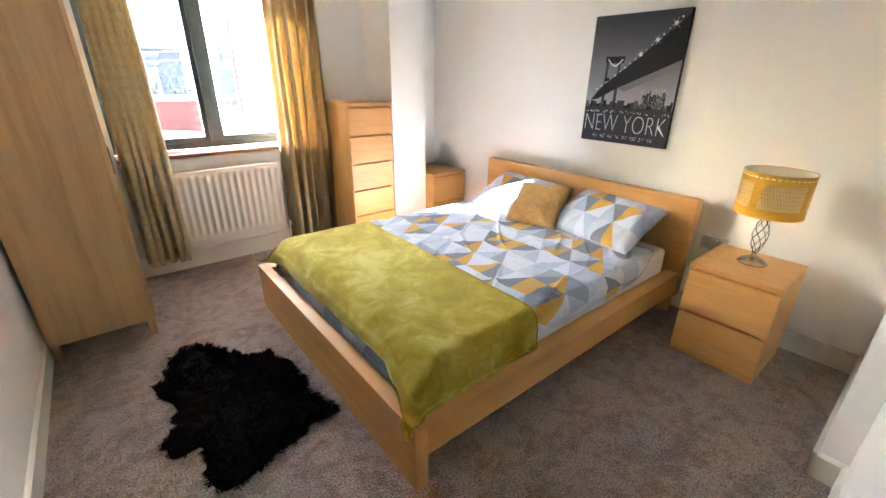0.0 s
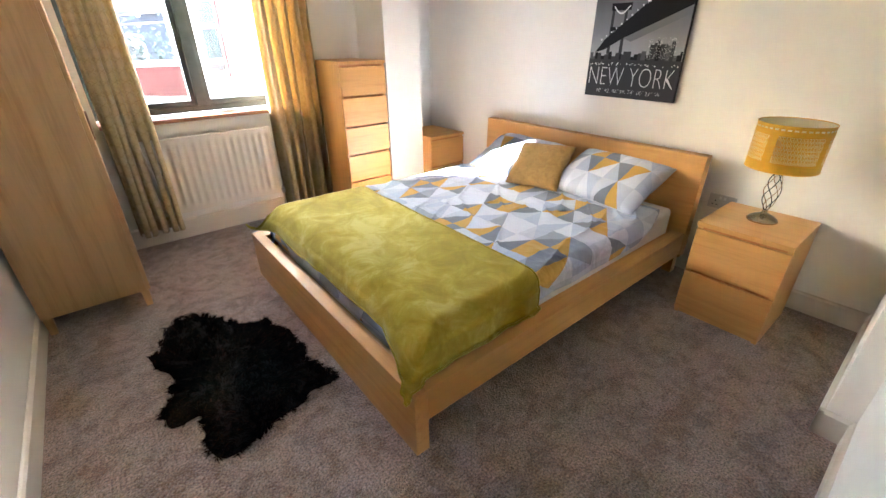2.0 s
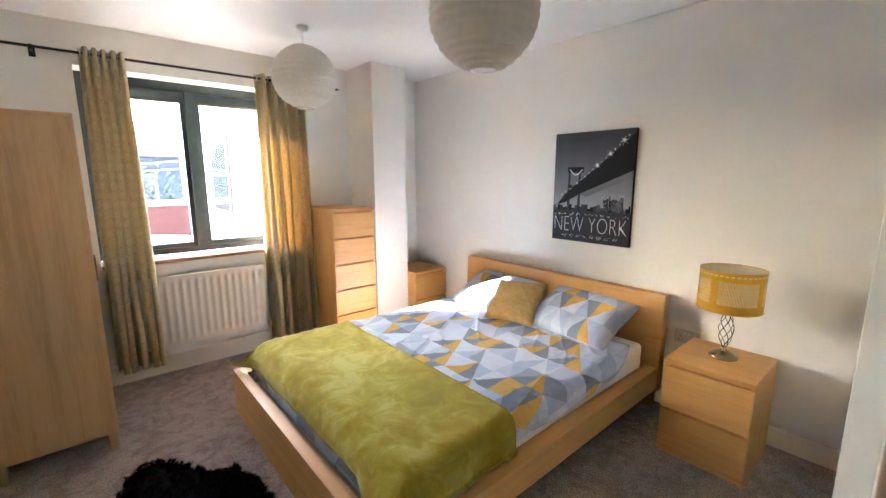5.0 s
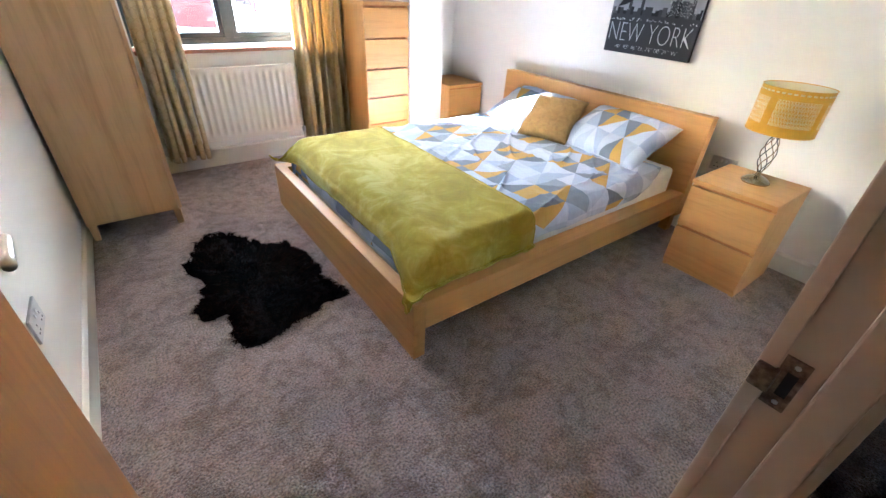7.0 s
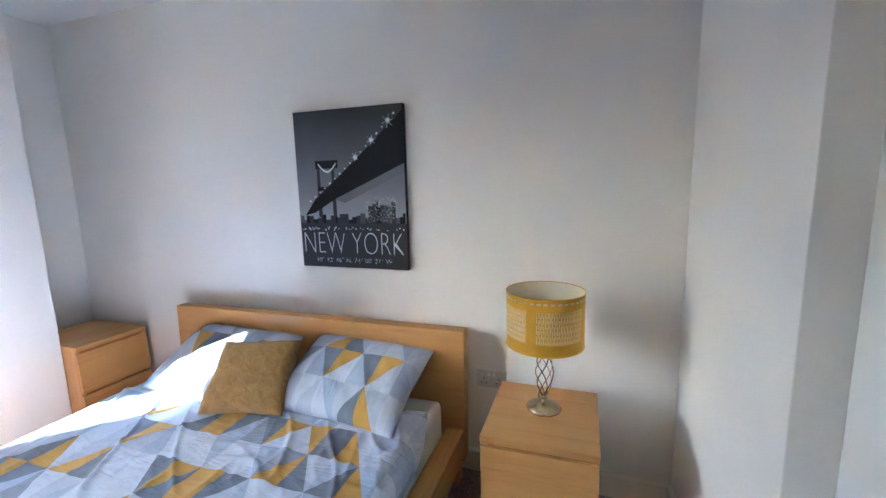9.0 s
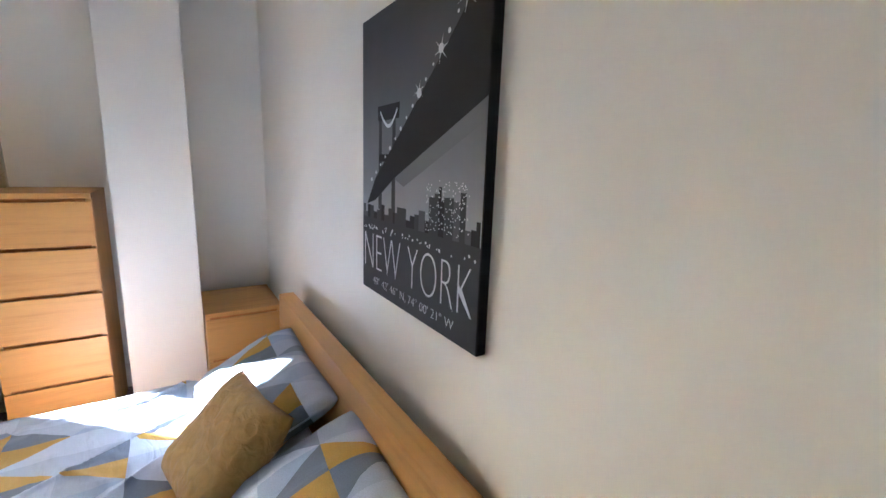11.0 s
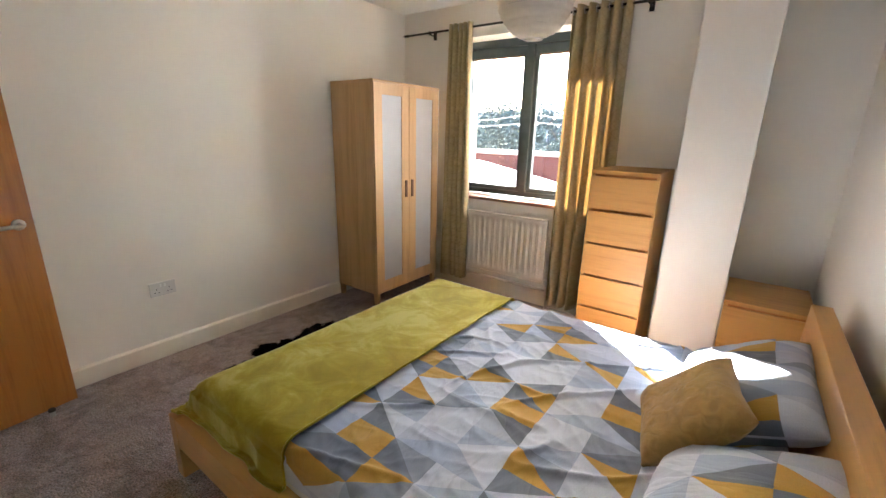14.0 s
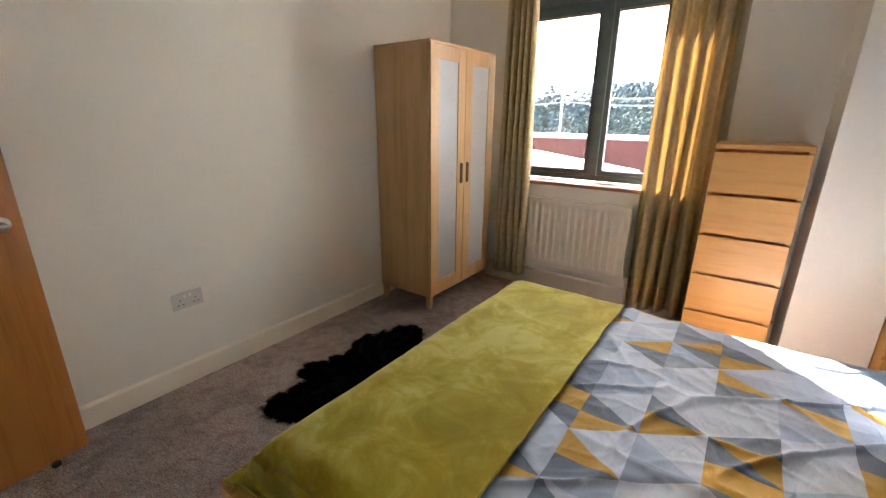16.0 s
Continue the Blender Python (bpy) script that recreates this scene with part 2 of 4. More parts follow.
def curtain_material():
    m = mat("gold_curtain", (0.42, 0.32, 0.15), 0.5, sheen=0.3, spec=0.4)
    uv = N(m, "UVMap")
    uv.uv_map = "UVMap"
    mp = N(m, "Mapping")
    L(m, uv.outputs[0], mp.inputs["Vector"])
    sep = N(m, "SeparateXYZ")
    L(m, mp.outputs[0], sep.inputs[0])

    def op(kind, a, b=None):
        n = N(m, "Math")
        n.operation = kind
        for k, value in enumerate((a, b)):
            if value is None:
                continue
            if isinstance(value, (int, float)):
                n.inputs[k].default_value = value
            else:
                L(m, value, n.inputs[k])
        return n.outputs[0]

    lines = []
    for sign in (1, -1):
        d = op('ADD', op('DIVIDE', sep.outputs[0], 0.052), op('MULTIPLY', op('DIVIDE', sep.outputs[1], 0.066), sign))
        near = op('ABSOLUTE', op('SUBTRACT', op('FRACT', d), 0.5))
        lines.append(op('LESS_THAN', near, 0.03))
    line = op('MAXIMUM', *lines)
    nz = N(m, "TexNoise", Scale=40, Detail=4)
    L(m, uv.outputs[0], nz.inputs["Vector"])
    base = ramp(m, nz.outputs["Fac"], [(0.3, (0.49, 0.385, 0.215)), (0.7, (0.56, 0.445, 0.26))])
    mx = N(m, "Mix")
    mx.data_type = 'RGBA'
    L(m, line, mx.inputs[0])
    L(m, base, mx.inputs[6])
    mx.inputs[7].default_value = (0.42, 0.315, 0.155, 1)
    L(m, mx.outputs[2], principled(m).inputs["Base Color"])
    tr = N(m, "BsdfTranslucent")
    L(m, mx.outputs[2], tr.inputs["Color"])
    mix = N(m, "MixShader", Fac=0.28)
    out = m.node_tree.nodes["Material Output"]
    L(m, principled(m).outputs[0], mix.inputs[1])
    L(m, tr.outputs[0], mix.inputs[2])
    L(m, mix.outputs[0], out.inputs["Surface"])
    weave = N(m, "TexNoise", Scale=260, Detail=1)
    L(m, uv.outputs[0], weave.inputs["Vector"])
    bump(m, weave.outputs["Fac"], 0.2, 0.001)
    return m


gold_curtain = curtain_material()


def paper_material():
    m = mat("rice_paper", (0.80, 0.75, 0.66), 0.8, spec=0.2)
    nz = N(m, "TexNoise", Scale=35, Detail=5)
    L(m, coords(m), nz.inputs["Vector"])
    L(m, ramp(m, nz.outputs["Fac"], [(0.3, (0.75, 0.70, 0.61)), (0.7, (0.83, 0.78, 0.69))]), principled(m).inputs["Base Color"])
    bump(m, nz.outputs["Fac"], 0.15, 0.003)
    tr = N(m, "BsdfTranslucent", Color=(0.8, 0.74, 0.64, 1))
    mix = N(m, "MixShader", Fac=0.35)
    L(m, principled(m).outputs[0], mix.inputs[1])
    L(m, tr.outputs[0], mix.inputs[2])
    L(m, mix.outputs[0], m.node_tree.nodes["Material Output"].inputs["Surface"])
    return m


rice_paper = paper_material()
shade_yellow = cloth("shade_yellow", (0.66, 0.36, 0.02), 0.05, 0.1, 30, 0.6)
shade_liner = mat("shade_liner", (0.80, 0.72, 0.50), 0.5)


def glass_material():
    m = bpy.data.materials.new("window_glass")
    m.use_nodes = True
    m.node_tree.nodes.remove(principled(m))
    t = N(m, "BsdfTransparent", Color=(0.96, 0.97, 0.97, 1))
    g = N(m, "BsdfGlossy", Roughness=0.02)
    f = N(m, "Fresnel", IOR=1.45)
    mix = N(m, "MixShader")
    L(m, f.outputs[0], mix.inputs[0])
    L(m, t.outputs[0], mix.inputs[1])
    L(m, g.outputs[0], mix.inputs[2])
    # Specks of dirt, plus a thin bluish film that imitates haze over the view.
    dust = N(m, "TexNoise", Scale=38, Detail=5, Roughness=0.7)
    L(m, coords(m), dust.inputs["Vector"])
    dirt_haze = N(m, "BsdfTranslucent", Color=(0.8, 0.85, 0.95, 1))
    film = N(m, "MixShader")
    L(m, ramp(m, dust.outputs["Fac"], [(0.4, (0.0004, 0.0004, 0.0004)), (0.62, (0.0009, 0.0009, 0.0009)), (0.70, (0.010, 0.010, 0.010))]), film.inputs[0])
    L(m, mix.outputs[0], film.inputs[1])
    L(m, dirt_haze.outputs[0], film.inputs[2])
    L(m, film.outputs[0], m.node_tree.nodes["Material Output"].inputs["Surface"])
    return m


window_glass = glass_material()
render_white = paint("white_render", (0.38, 0.38, 0.39), 0.9, 0.3)
red_brick = mat("red_brick_wall", (0.2, 0.03, 0.025), 0.9)
n_ = N(red_brick, "TexNoise", Scale=6, Detail=6)
L(red_brick, coords(red_brick), n_.inputs["Vector"])
L(red_brick, ramp(red_brick, n_.outputs["Fac"], [(0.3, (0.032, 0.004, 0.0035)), (0.7, (0.055, 0.008, 0.007))]), principled(red_brick).inputs["Base Color"])
mortar = mat("mortar", (0.09, 0.045, 0.04), 0.95)
paving = paint("pale_paving", (0.16, 0.17, 0.19), 0.9, 0.4)
slate = paint("slate_grey", (0.025, 0.028, 0.045), 0.8, 0.3)
steel_grey = mat("grey_steel", (0.022, 0.024, 0.036), 0.6)
red_frame = mat("red_frame_paint", (0.10, 0.005, 0.005), 0.5)
far_glass = mat("far_window_glass", (0.012, 0.015, 0.016), 0.08)
# Leaf tones are greyed and blued, with the outdoor haze put into the colour.
leaf = mat("leaf", (0.07, 0.10, 0.04), 0.9, spec=0.03)
n_ = N(leaf, "NewGeometry")
L(leaf, ramp(leaf, n_.outputs["Random Per Island"], [(0.0, (0.03, 0.042, 0.04)), (1.0, (0.07, 0.09, 0.085))]), principled(leaf).inputs["Base Color"])
bark = paint("bark", (0.10, 0.075, 0.05), 0.9, 0.4)
far_wood = paint("far_woodland", (0.025, 0.03, 0.035), 1.0, 0.3)
tarmac = paint("tarmac", (0.09, 0.09, 0.095), 0.9, 0.4)
bulb_white = mat("festoon_bulb", (0.85, 0.84, 0.8), 0.2)
print_black = mat("print_black", (0.012, 0.012, 0.014), 0.65, spec=0.15)
print_dark = mat("print_dark_grey", (0.045, 0.045, 0.048), 0.65, spec=0.15)
print_haze = mat("print_haze_grey", (0.09, 0.09, 0.093), 0.65, spec=0.15)
print_mid = mat("print_mid_grey", (0.17, 0.17, 0.175), 0.65, spec=0.15)
print_white = mat("print_white", (0.72, 0.72, 0.72), 0.65, spec=0.15)


def print_sky_material():
    """Photograph of a night sky, pale above the skyline and dark at the top."""
    m = mat("print_sky", (0.1, 0.1, 0.1), 0.65, spec=0.15)
    c = N(m, "TexCoord")
    s = N(m, "SeparateXYZ")
    L(m, c.outputs["Generated"], s.inputs[0])
    nz = N(m, "TexNoise", Scale=5, Detail=5)
    L(m, c.outputs["Generated"], nz.inputs["Vector"])
    a = N(m, "Math")
    a.operation = 'MULTIPLY_ADD'
    L(m, nz.outputs["Fac"], a.inputs[0])
    a.inputs[1].default_value = 0.12
    L(m, s.outputs[2], a.inputs[2])
    L(m, ramp(m, a.outputs[0], [(0.0, (0.02, 0.02, 0.022)), (0.30, (0.03, 0.03, 0.032)), (0.36, (0.38, 0.38, 0.39)), (0.55, (0.23, 0.23, 0.235)), (0.8, (0.11, 0.11, 0.115)), (1.0, (0.055, 0.055, 0.058))]), principled(m).inputs["Base Color"])
    return m


print_sky = print_sky_material()


# ---- builders ----
def mesh_of(name, bm, smooth=False):
    me = bpy.data.meshes.new(name)
    bm.to_mesh(me)
    bm.free()
    if smooth:
        me.shade_smooth()
    return me


def part(name, bm, material, parent, label="", smooth=False):
    """Links a bmesh as one mesh object under a thing or a part."""
    ob = new(name, bm if isinstance(bm, bpy.types.Mesh) else mesh_of(name, bm, smooth))
    if material and not ob.data.materials:
        ob.data.materials.append(material)
    ob.parent = parent
    return tagged(ob, label)


def thing(name, label, category, at=(0, 0, 0), rz=0, group=""):
    ob = new(name)
    ob.empty_display_size = 0.1
    ob.matrix_world = pose(*at, 0, 0, rz)
    return tagged(ob, label, category, group)


def single(name, bm, material, label, category, at=(0, 0, 0), rz=0, group="", smooth=False):
    ob = new(name, mesh_of(name, bm, smooth))
    ob.data.materials.append(material)
    ob.matrix_world = pose(*at, 0, 0, rz)
    return tagged(ob, label, category, group)


def structure(name, bm, material, label, category="", smooth=False):
    ob = new(name, mesh_of(name, bm, smooth))
    ob.data.materials.append(material)
    return tagged(ob, label, category or name.split("_")[0], kind="structure")


def slab(x0, x1, y0, y1, z0, z1, bevel=0.0, seg=2, bm=None):
    own = bmesh.new()
    bmesh.ops.create_cube(own, size=1)
    for v in own.verts:
        v.co = ((x0 + x1) / 2 + v.co.x * (x1 - x0), (y0 + y1) / 2 + v.co.y * (y1 - y0), (z0 + z1) / 2 + v.co.z * (z1 - z0))
    if bevel:
        bmesh.ops.bevel(own, geom=own.edges[:], offset=bevel, segments=seg, affect='EDGES', profile=0.6)
    if bm is None:
        return own
    join(bm, own)
    return bm


def join(bm, other):
    me = bpy.data.meshes.new("tmp")
    other.to_mesh(me)
    other.free()
    bm.from_mesh(me)
    bpy.data.meshes.remove(me)


def lathe(profile, steps=32, closed=False):
    """Turned body from (radius, height) pairs."""
    bm = bmesh.new()
    rings = []
    for r, z in profile:
        rings.append([bm.verts.new((r * math.cos(2 * math.pi * k / steps), r * math.sin(2 * math.pi * k / steps), z)) for k in range(steps)])
    for a, b in zip(rings, rings[1:]):
        for k in range(steps):
            bm.faces.new((a[k], a[(k + 1) % steps], b[(k + 1) % steps], b[k]))
    if closed:
        bm.faces.new(rings[0][::-1])
        bm.faces.new(rings[-1])
    return bm


def tube(points, radius, steps=8):
    """A round bar along a line of points."""
    bm = bmesh.new()
    pts = [Vector(p) for p in points]
    rings = []
    for k, p in enumerate(pts):
        d = (pts[min(k + 1, len(pts) - 1)] - pts[max(k - 1, 0)]).normalized()
        side = d.orthogonal().normalized() if k == 0 else (last - d * last.dot(d)).normalized()
        last = side
        up = d.cross(side)
        rings.append([bm.verts.new(p + (side * math.cos(2 * math.pi * j / steps) + up * math.sin(2 * math.pi * j / steps)) * radius) for j in range(steps)])
    for a, b in zip(rings, rings[1:]):
        for j in range(steps):
            bm.faces.new((a[j], a[(j + 1) % steps], b[(j + 1) % steps], b[j]))
    bm.faces.new(rings[0][::-1])
    bm.faces.new(rings[-1])
    return bm


def sheet(nu, nv, place, uv=None, thick=0.0):
    """A grid of cloth: place(i / nu, j / nv) gives each point, uv the map in metres."""
    bm = bmesh.new()
    layer = bm.loops.layers.uv.new("UVMap")
    grid = [[bm.verts.new(place(i / nu, j / nv)) for j in range(nv + 1)] for i in range(nu + 1)]
    for i in range(nu):
        for j in range(nv):
            f = bm.faces.new((grid[i][j], grid[i + 1][j], grid[i + 1][j + 1], grid[i][j + 1]))
            if uv:
                for loop, (a, b) in zip(f.loops, ((i, j), (i + 1, j), (i + 1, j + 1), (i, j + 1))):
                    loop[layer].uv = uv(a / nu, b / nv)
    if thick:
        bm.normal_update()
        under = [[bm.verts.new(v.co - v.normal * thick) for v in line] for line in grid]
        for i in range(nu):
            for j in range(nv):
                f = bm.faces.new((under[i][j], under[i][j + 1], under[i + 1][j + 1], under[i + 1][j]))
                if uv:
                    for loop, (a, b) in zip(f.loops, ((i, j), (i, j + 1), (i + 1, j + 1), (i + 1, j))):
                        loop[layer].uv = uv(a / nu, b / nv)
        rim = [(i, 0) for i in range(nu)] + [(nu, j) for j in range(nv)] + [(i, nv) for i in range(nu, 0, -1)] + [(0, j) for j in range(nv, 0, -1)]
        for (i, j), (k, l) in zip(rim, rim[1:] + rim[:1]):
            bm.faces.new((grid[k][l], grid[i][j], under[i][j], under[k][l]))
        bmesh.ops.recalc_face_normals(bm, faces=bm.faces[:])
    return bm


def turned(bm, m):
    bmesh.ops.transform(bm, matrix=m, verts=bm.verts)
    return bm


# ---- the room ----
XW, XE, YN, YS, ZC = -0.045, 3.265, 3.70, -0.030, 2.49
T = 0.13                                  # partition thickness
YO = 4.17                                 # outer face of the window wall, unseen; depth set to trim the sun patch
WX0, WX1, WZ0, WZ1 = 0.50, 1.86, 0.895, 2.225     # window opening
DX0, DX1, DZ = 0.175, 1.06, 2.045        # door opening
HALL_Y = -1.35

structure("floor", slab(XW - T, XE + T, HALL_Y - T, YN, -0.12, 0.0), carpet, "taupe brown cut-pile carpet with trodden marks", "floor")
structure("ceiling", slab(XW - T, XE + T, HALL_Y - T, YN, ZC, ZC + 0.15), ceiling_paint, "plain white painted plaster ceiling", "ceiling")
structure("wall_west", slab(XW - T, XW, HALL_Y - T, YN, 0, ZC), wall_paint, "long plain wall in warm white emulsion", "wall")
structure("wall_east", slab(XE, XE + T, HALL_Y - T, YN, 0, ZC), wall_paint, "warm white painted wall behind the headboard", "wall")

north = slab(XW - T, WX0, YN, YO, -0.12, ZC + 0.15)
slab(WX1, XE + T, YN, YO, -0.12, ZC + 0.15, bm=north)
slab(WX0, WX1, YN, YO, -0.12, WZ0 - 0.03, bm=north)
slab(WX0, WX1, YN, YO, WZ1, ZC + 0.15, bm=north)
structure("wall_north", north, wall_paint, "thick warm white wall with the window opening", "wall")

south = slab(XW, DX0, YS - T, YS, 0, ZC)
slab(DX1, XE, YS - T, YS, 0, ZC, bm=south)
slab(DX0, DX1, YS - T, YS, DZ, ZC, bm=south)
structure("wall_south", south, wall_paint, "warm white partition with the doorway", "wall")
# Unseen mass added to block sky light from the terrace outside.
upper = slab(-8, 2.0, YN + 0.15, YO, ZC + 0.151, 8.5)
slab(-8, XW - T - 0.001, YN + 0.15, YO, -3.0, ZC + 0.15, bm=upper)
structure("wall_upper_storeys", upper, render_white, "plain added screen wall above the room that keeps sky light off the terrace", "wall")
structure("wall_hall", slab(XW, XE, HALL_Y - T, HALL_Y, 0, ZC), wall_paint, "plain painted wall of the hallway", "wall")
structure("wall_boxing", slab(2.328, XE, YS, 0.06, 0, ZC, 0.003), wall_paint, "boxed-out wall beside the bedside recess", "wall")
structure("wall_pillar", slab(2.47, 2.825, 3.265, YN, 0, ZC, 0.003), wall_paint, "square painted pillar standing out of the wall", "pillar")


def skirting(name, x0, y0, x1, y1, h=0.115, d=0.016):
    """Board along a wall from one end to the other; the room lies on its left side."""
    length = math.hypot(x1 - x0, y1 - y0)
    bm = bmesh.new()
    prof = [(0, 0), (d, 0), (d, h - 0.012), (d * 0.55, h - 0.003), (d * 0.3, h), (0, h)]
    a = [bm.verts.new((0, p, z)) for p, z in prof]
    b = [bm.verts.new((length, p, z)) for p, z in prof]
    for k in range(len(prof)):
        j = (k + 1) % len(prof)
        bm.faces.new((a[k], b[k], b[j], a[j]))
    bm.faces.new(a[::-1])
    bm.faces.new(b)
    bmesh.ops.recalc_face_normals(bm, faces=bm.faces[:])
    turned(bm, pose(x0, y0, 0, 0, 0, math.degrees(math.atan2(y1 - y0, x1 - x0))))
    structure(name, bm, gloss_paint, "cream gloss-painted skirting board along the wall", "baseboard")


skirting("baseboard_west", XW, YN, XW, YS)
skirting("baseboard_north", 2.47, YN, XW, YN, 0.15, 0.018)
skirting("baseboard_recess", XE, YN, 2.825, YN)
skirting("baseboard_east", XE, 0.06, XE, YN)
skirting("baseboard_boxing", 2.312, 0.06, XE, 0.06)
skirting("baseboard_boxing_end", 2.328, YS, 2.328, 0.076)
skirting("baseboard_south", DX1 + 0.004, YS, 2.328, YS)
skirting("baseboard_pillar", 2.47, 3.265, 2.825, 3.265)

# ---- doorway and door ----
frame_bm = slab(DX0, DX0 + 0.03, YS - T - 0.004, YS + 0.004, 0, DZ)
slab(DX1 - 0.03, DX1, YS - T - 0.004, YS + 0.004, 0, DZ, bm=frame_bm)
slab(DX0 + 0.03, DX1 - 0.03, YS - T - 0.004, YS + 0.004, DZ - 0.03, DZ, bm=frame_bm)
slab(DX1 - 0.046, DX1 - 0.0298, YS - T + 0.012, YS - 0.07, 0, DZ - 0.03, 0.004, bm=frame_bm)
slab(DX0 + 0.0298, DX0 + 0.043, YS - T + 0.02, YS - 0.046, 0, DZ - 0.03, bm=frame_bm)
slab(DX1 - 0.036, DX1 - 0.0299, YS - 0.02, YS + 0.0038, 0, DZ - 0.03, 0.0025, bm=frame_bm)
lining = structure("door_frame", frame_bm, jamb_lit_paint, "painted door lining with a stop bead", "door frame")
plate = slab(DX1 - 0.033, DX1 - 0.0295, YS - 0.054, YS - 0.022, 0.855, 0.95, 0.001)
slab(DX1 - 0.046, DX1 - 0.0295, YS - 0.026, YS + 0.002, 0.88, 0.923, 0.004, bm=plate)
plate = part("strike_plate", plate, latch_metal, lining, "worn metal strike plate with paint on it")
part("latch_hole", slab(DX1 - 0.0336, DX1 - 0.0325, YS - 0.047, YS - 0.033, 0.88, 0.925), hole_dark, plate)
for z in (0.867, 0.938):
    part("screw", turned(lathe([(0.0001, 0.0016), (0.003, 0.0014), (0.0042, 0)], 12), pose(DX1 - 0.033, YS - 0.04, z, 0, -90, 0)), steel, plate)

door = thing("door_1", "open flush oak-veneer door swung back into the room", "door", (DX0 + 0.03, YS + 0.006, 0), 97.5)
door["kind"] = "structure"
part("leaf", slab(0.0, 0.885, 0.0, 0.044, 0.008, DZ - 0.035, 0.002), oak, door)
for face, s in ((0.0, -1), (0.044, 1)):
    lever = turned(lathe([(0.0001, 0.009), (0.022, 0.009), (0.026, 0.006), (0.026, 0)], 24), pose(0.828, face, 0.985, 90 if s < 0 else -90, 0, 0))
    pts = [(0.828, face + s * d, 0.985) for d in (0.005, 0.03, 0.044)] + [(0.818 - 0.02 * k, face + s * 0.05, 0.985) for k in range(6)]
    join(lever, tube(pts, 0.0095, 12))
    part("handle", lever, steel, door, "brushed steel lever handle on a round rose", True)
part("latch", slab(0.8845, 0.887, 0.011, 0.033, 0.93, 1.04), steel, door)
part("latch_bolt", slab(0.8855, 0.895, 0.016, 0.028, 0.975, 0.995, 0.003), steel, door)
for z in (0.22, 1.0, 1.80):
    part("hinge", tube([(0.0, -0.004, z - 0.05), (0.0, -0.004, z + 0.05)], 0.006, 10), steel, door)
stop = thing("door_stop", "short metal door stop with a rubber tip", "door stop", (0.165, 0.735, 0))
part("post", tube([(0, 0, 0), (0, 0, 0.03)], 0.011, 14), steel, stop)
part("cap", turned(lathe([(0.0001, 0.016), (0.013, 0.014), (0.016, 0.006), (0.014, 0)], 18), pose(0, 0, 0.028)), brown_rubber, stop)


# ---- window ----
YF = 3.92
win = new("window_1")
tagged(win, "two-light window in grey-green aluminium frames", "window", kind="structure")
fb = slab(WX0, WX0 + 0.055, YF - 0.03, YF + 0.05, WZ0, WZ1)
slab(WX1 - 0.055, WX1, YF - 0.03, YF + 0.05, WZ0, WZ1, bm=fb)
slab(WX0 + 0.055, WX1 - 0.055, YF - 0.03, YF + 0.05, WZ0, WZ0 + 0.045, bm=fb)
slab(WX0 + 0.055, WX1 - 0.055, YF - 0.03, YF + 0.05, WZ1 - 0.065, WZ1, bm=fb)
part("window_frame", fb, aluminium, win)
part("mullion", slab(1.145, 1.213, YF - 0.035, YF + 0.045, WZ0 + 0.045, WZ1 - 0.065, 0.004), aluminium, win)
for a, b in ((WX0 + 0.055, 1.145), (1.213, WX1 - 0.055)):
    z0, z1 = WZ0 + 0.046, WZ1 - 0.066
    sash = slab(a + 0.001, a + 0.035, YF - 0.015, YF + 0.03, z0, z1, 0.003)
    slab(b - 0.035, b - 0.001, YF - 0.015, YF + 0.03, z0, z1, 0.003, bm=sash)
    slab(a + 0.034, b - 0.034, YF - 0.015, YF + 0.03, z0, z0 + 0.038, 0.003, bm=sash)
    slab(a + 0.034, b - 0.034, YF - 0.015, YF + 0.03, z1 - 0.07, z1, 0.003, bm=sash)
    sash = part("sash", sash, aluminium, win)
    pane = part("pane", slab(a + 0.03, b - 0.03, YF + 0.004, YF + 0.008, z0 + 0.03, z1 - 0.04), window_glass, sash, "clear glass pane with dusty marks and a faint added haze")
    pane.visible_shadow = False
    part("gasket", slab(a + 0.035, b - 0.035, YF - 0.008, YF + 0.002, z1 - 0.085, z1 - 0.0705), dark_wood, sash)
sill = structure("window_sill", slab(WX0 + 0.002, WX1 - 0.002, YN - 0.035, YF - 0.0305, WZ0 - 0.03, WZ0 - 0.002, 0.005), sill_wood, "red-brown varnished wooden window sill", "window sill")


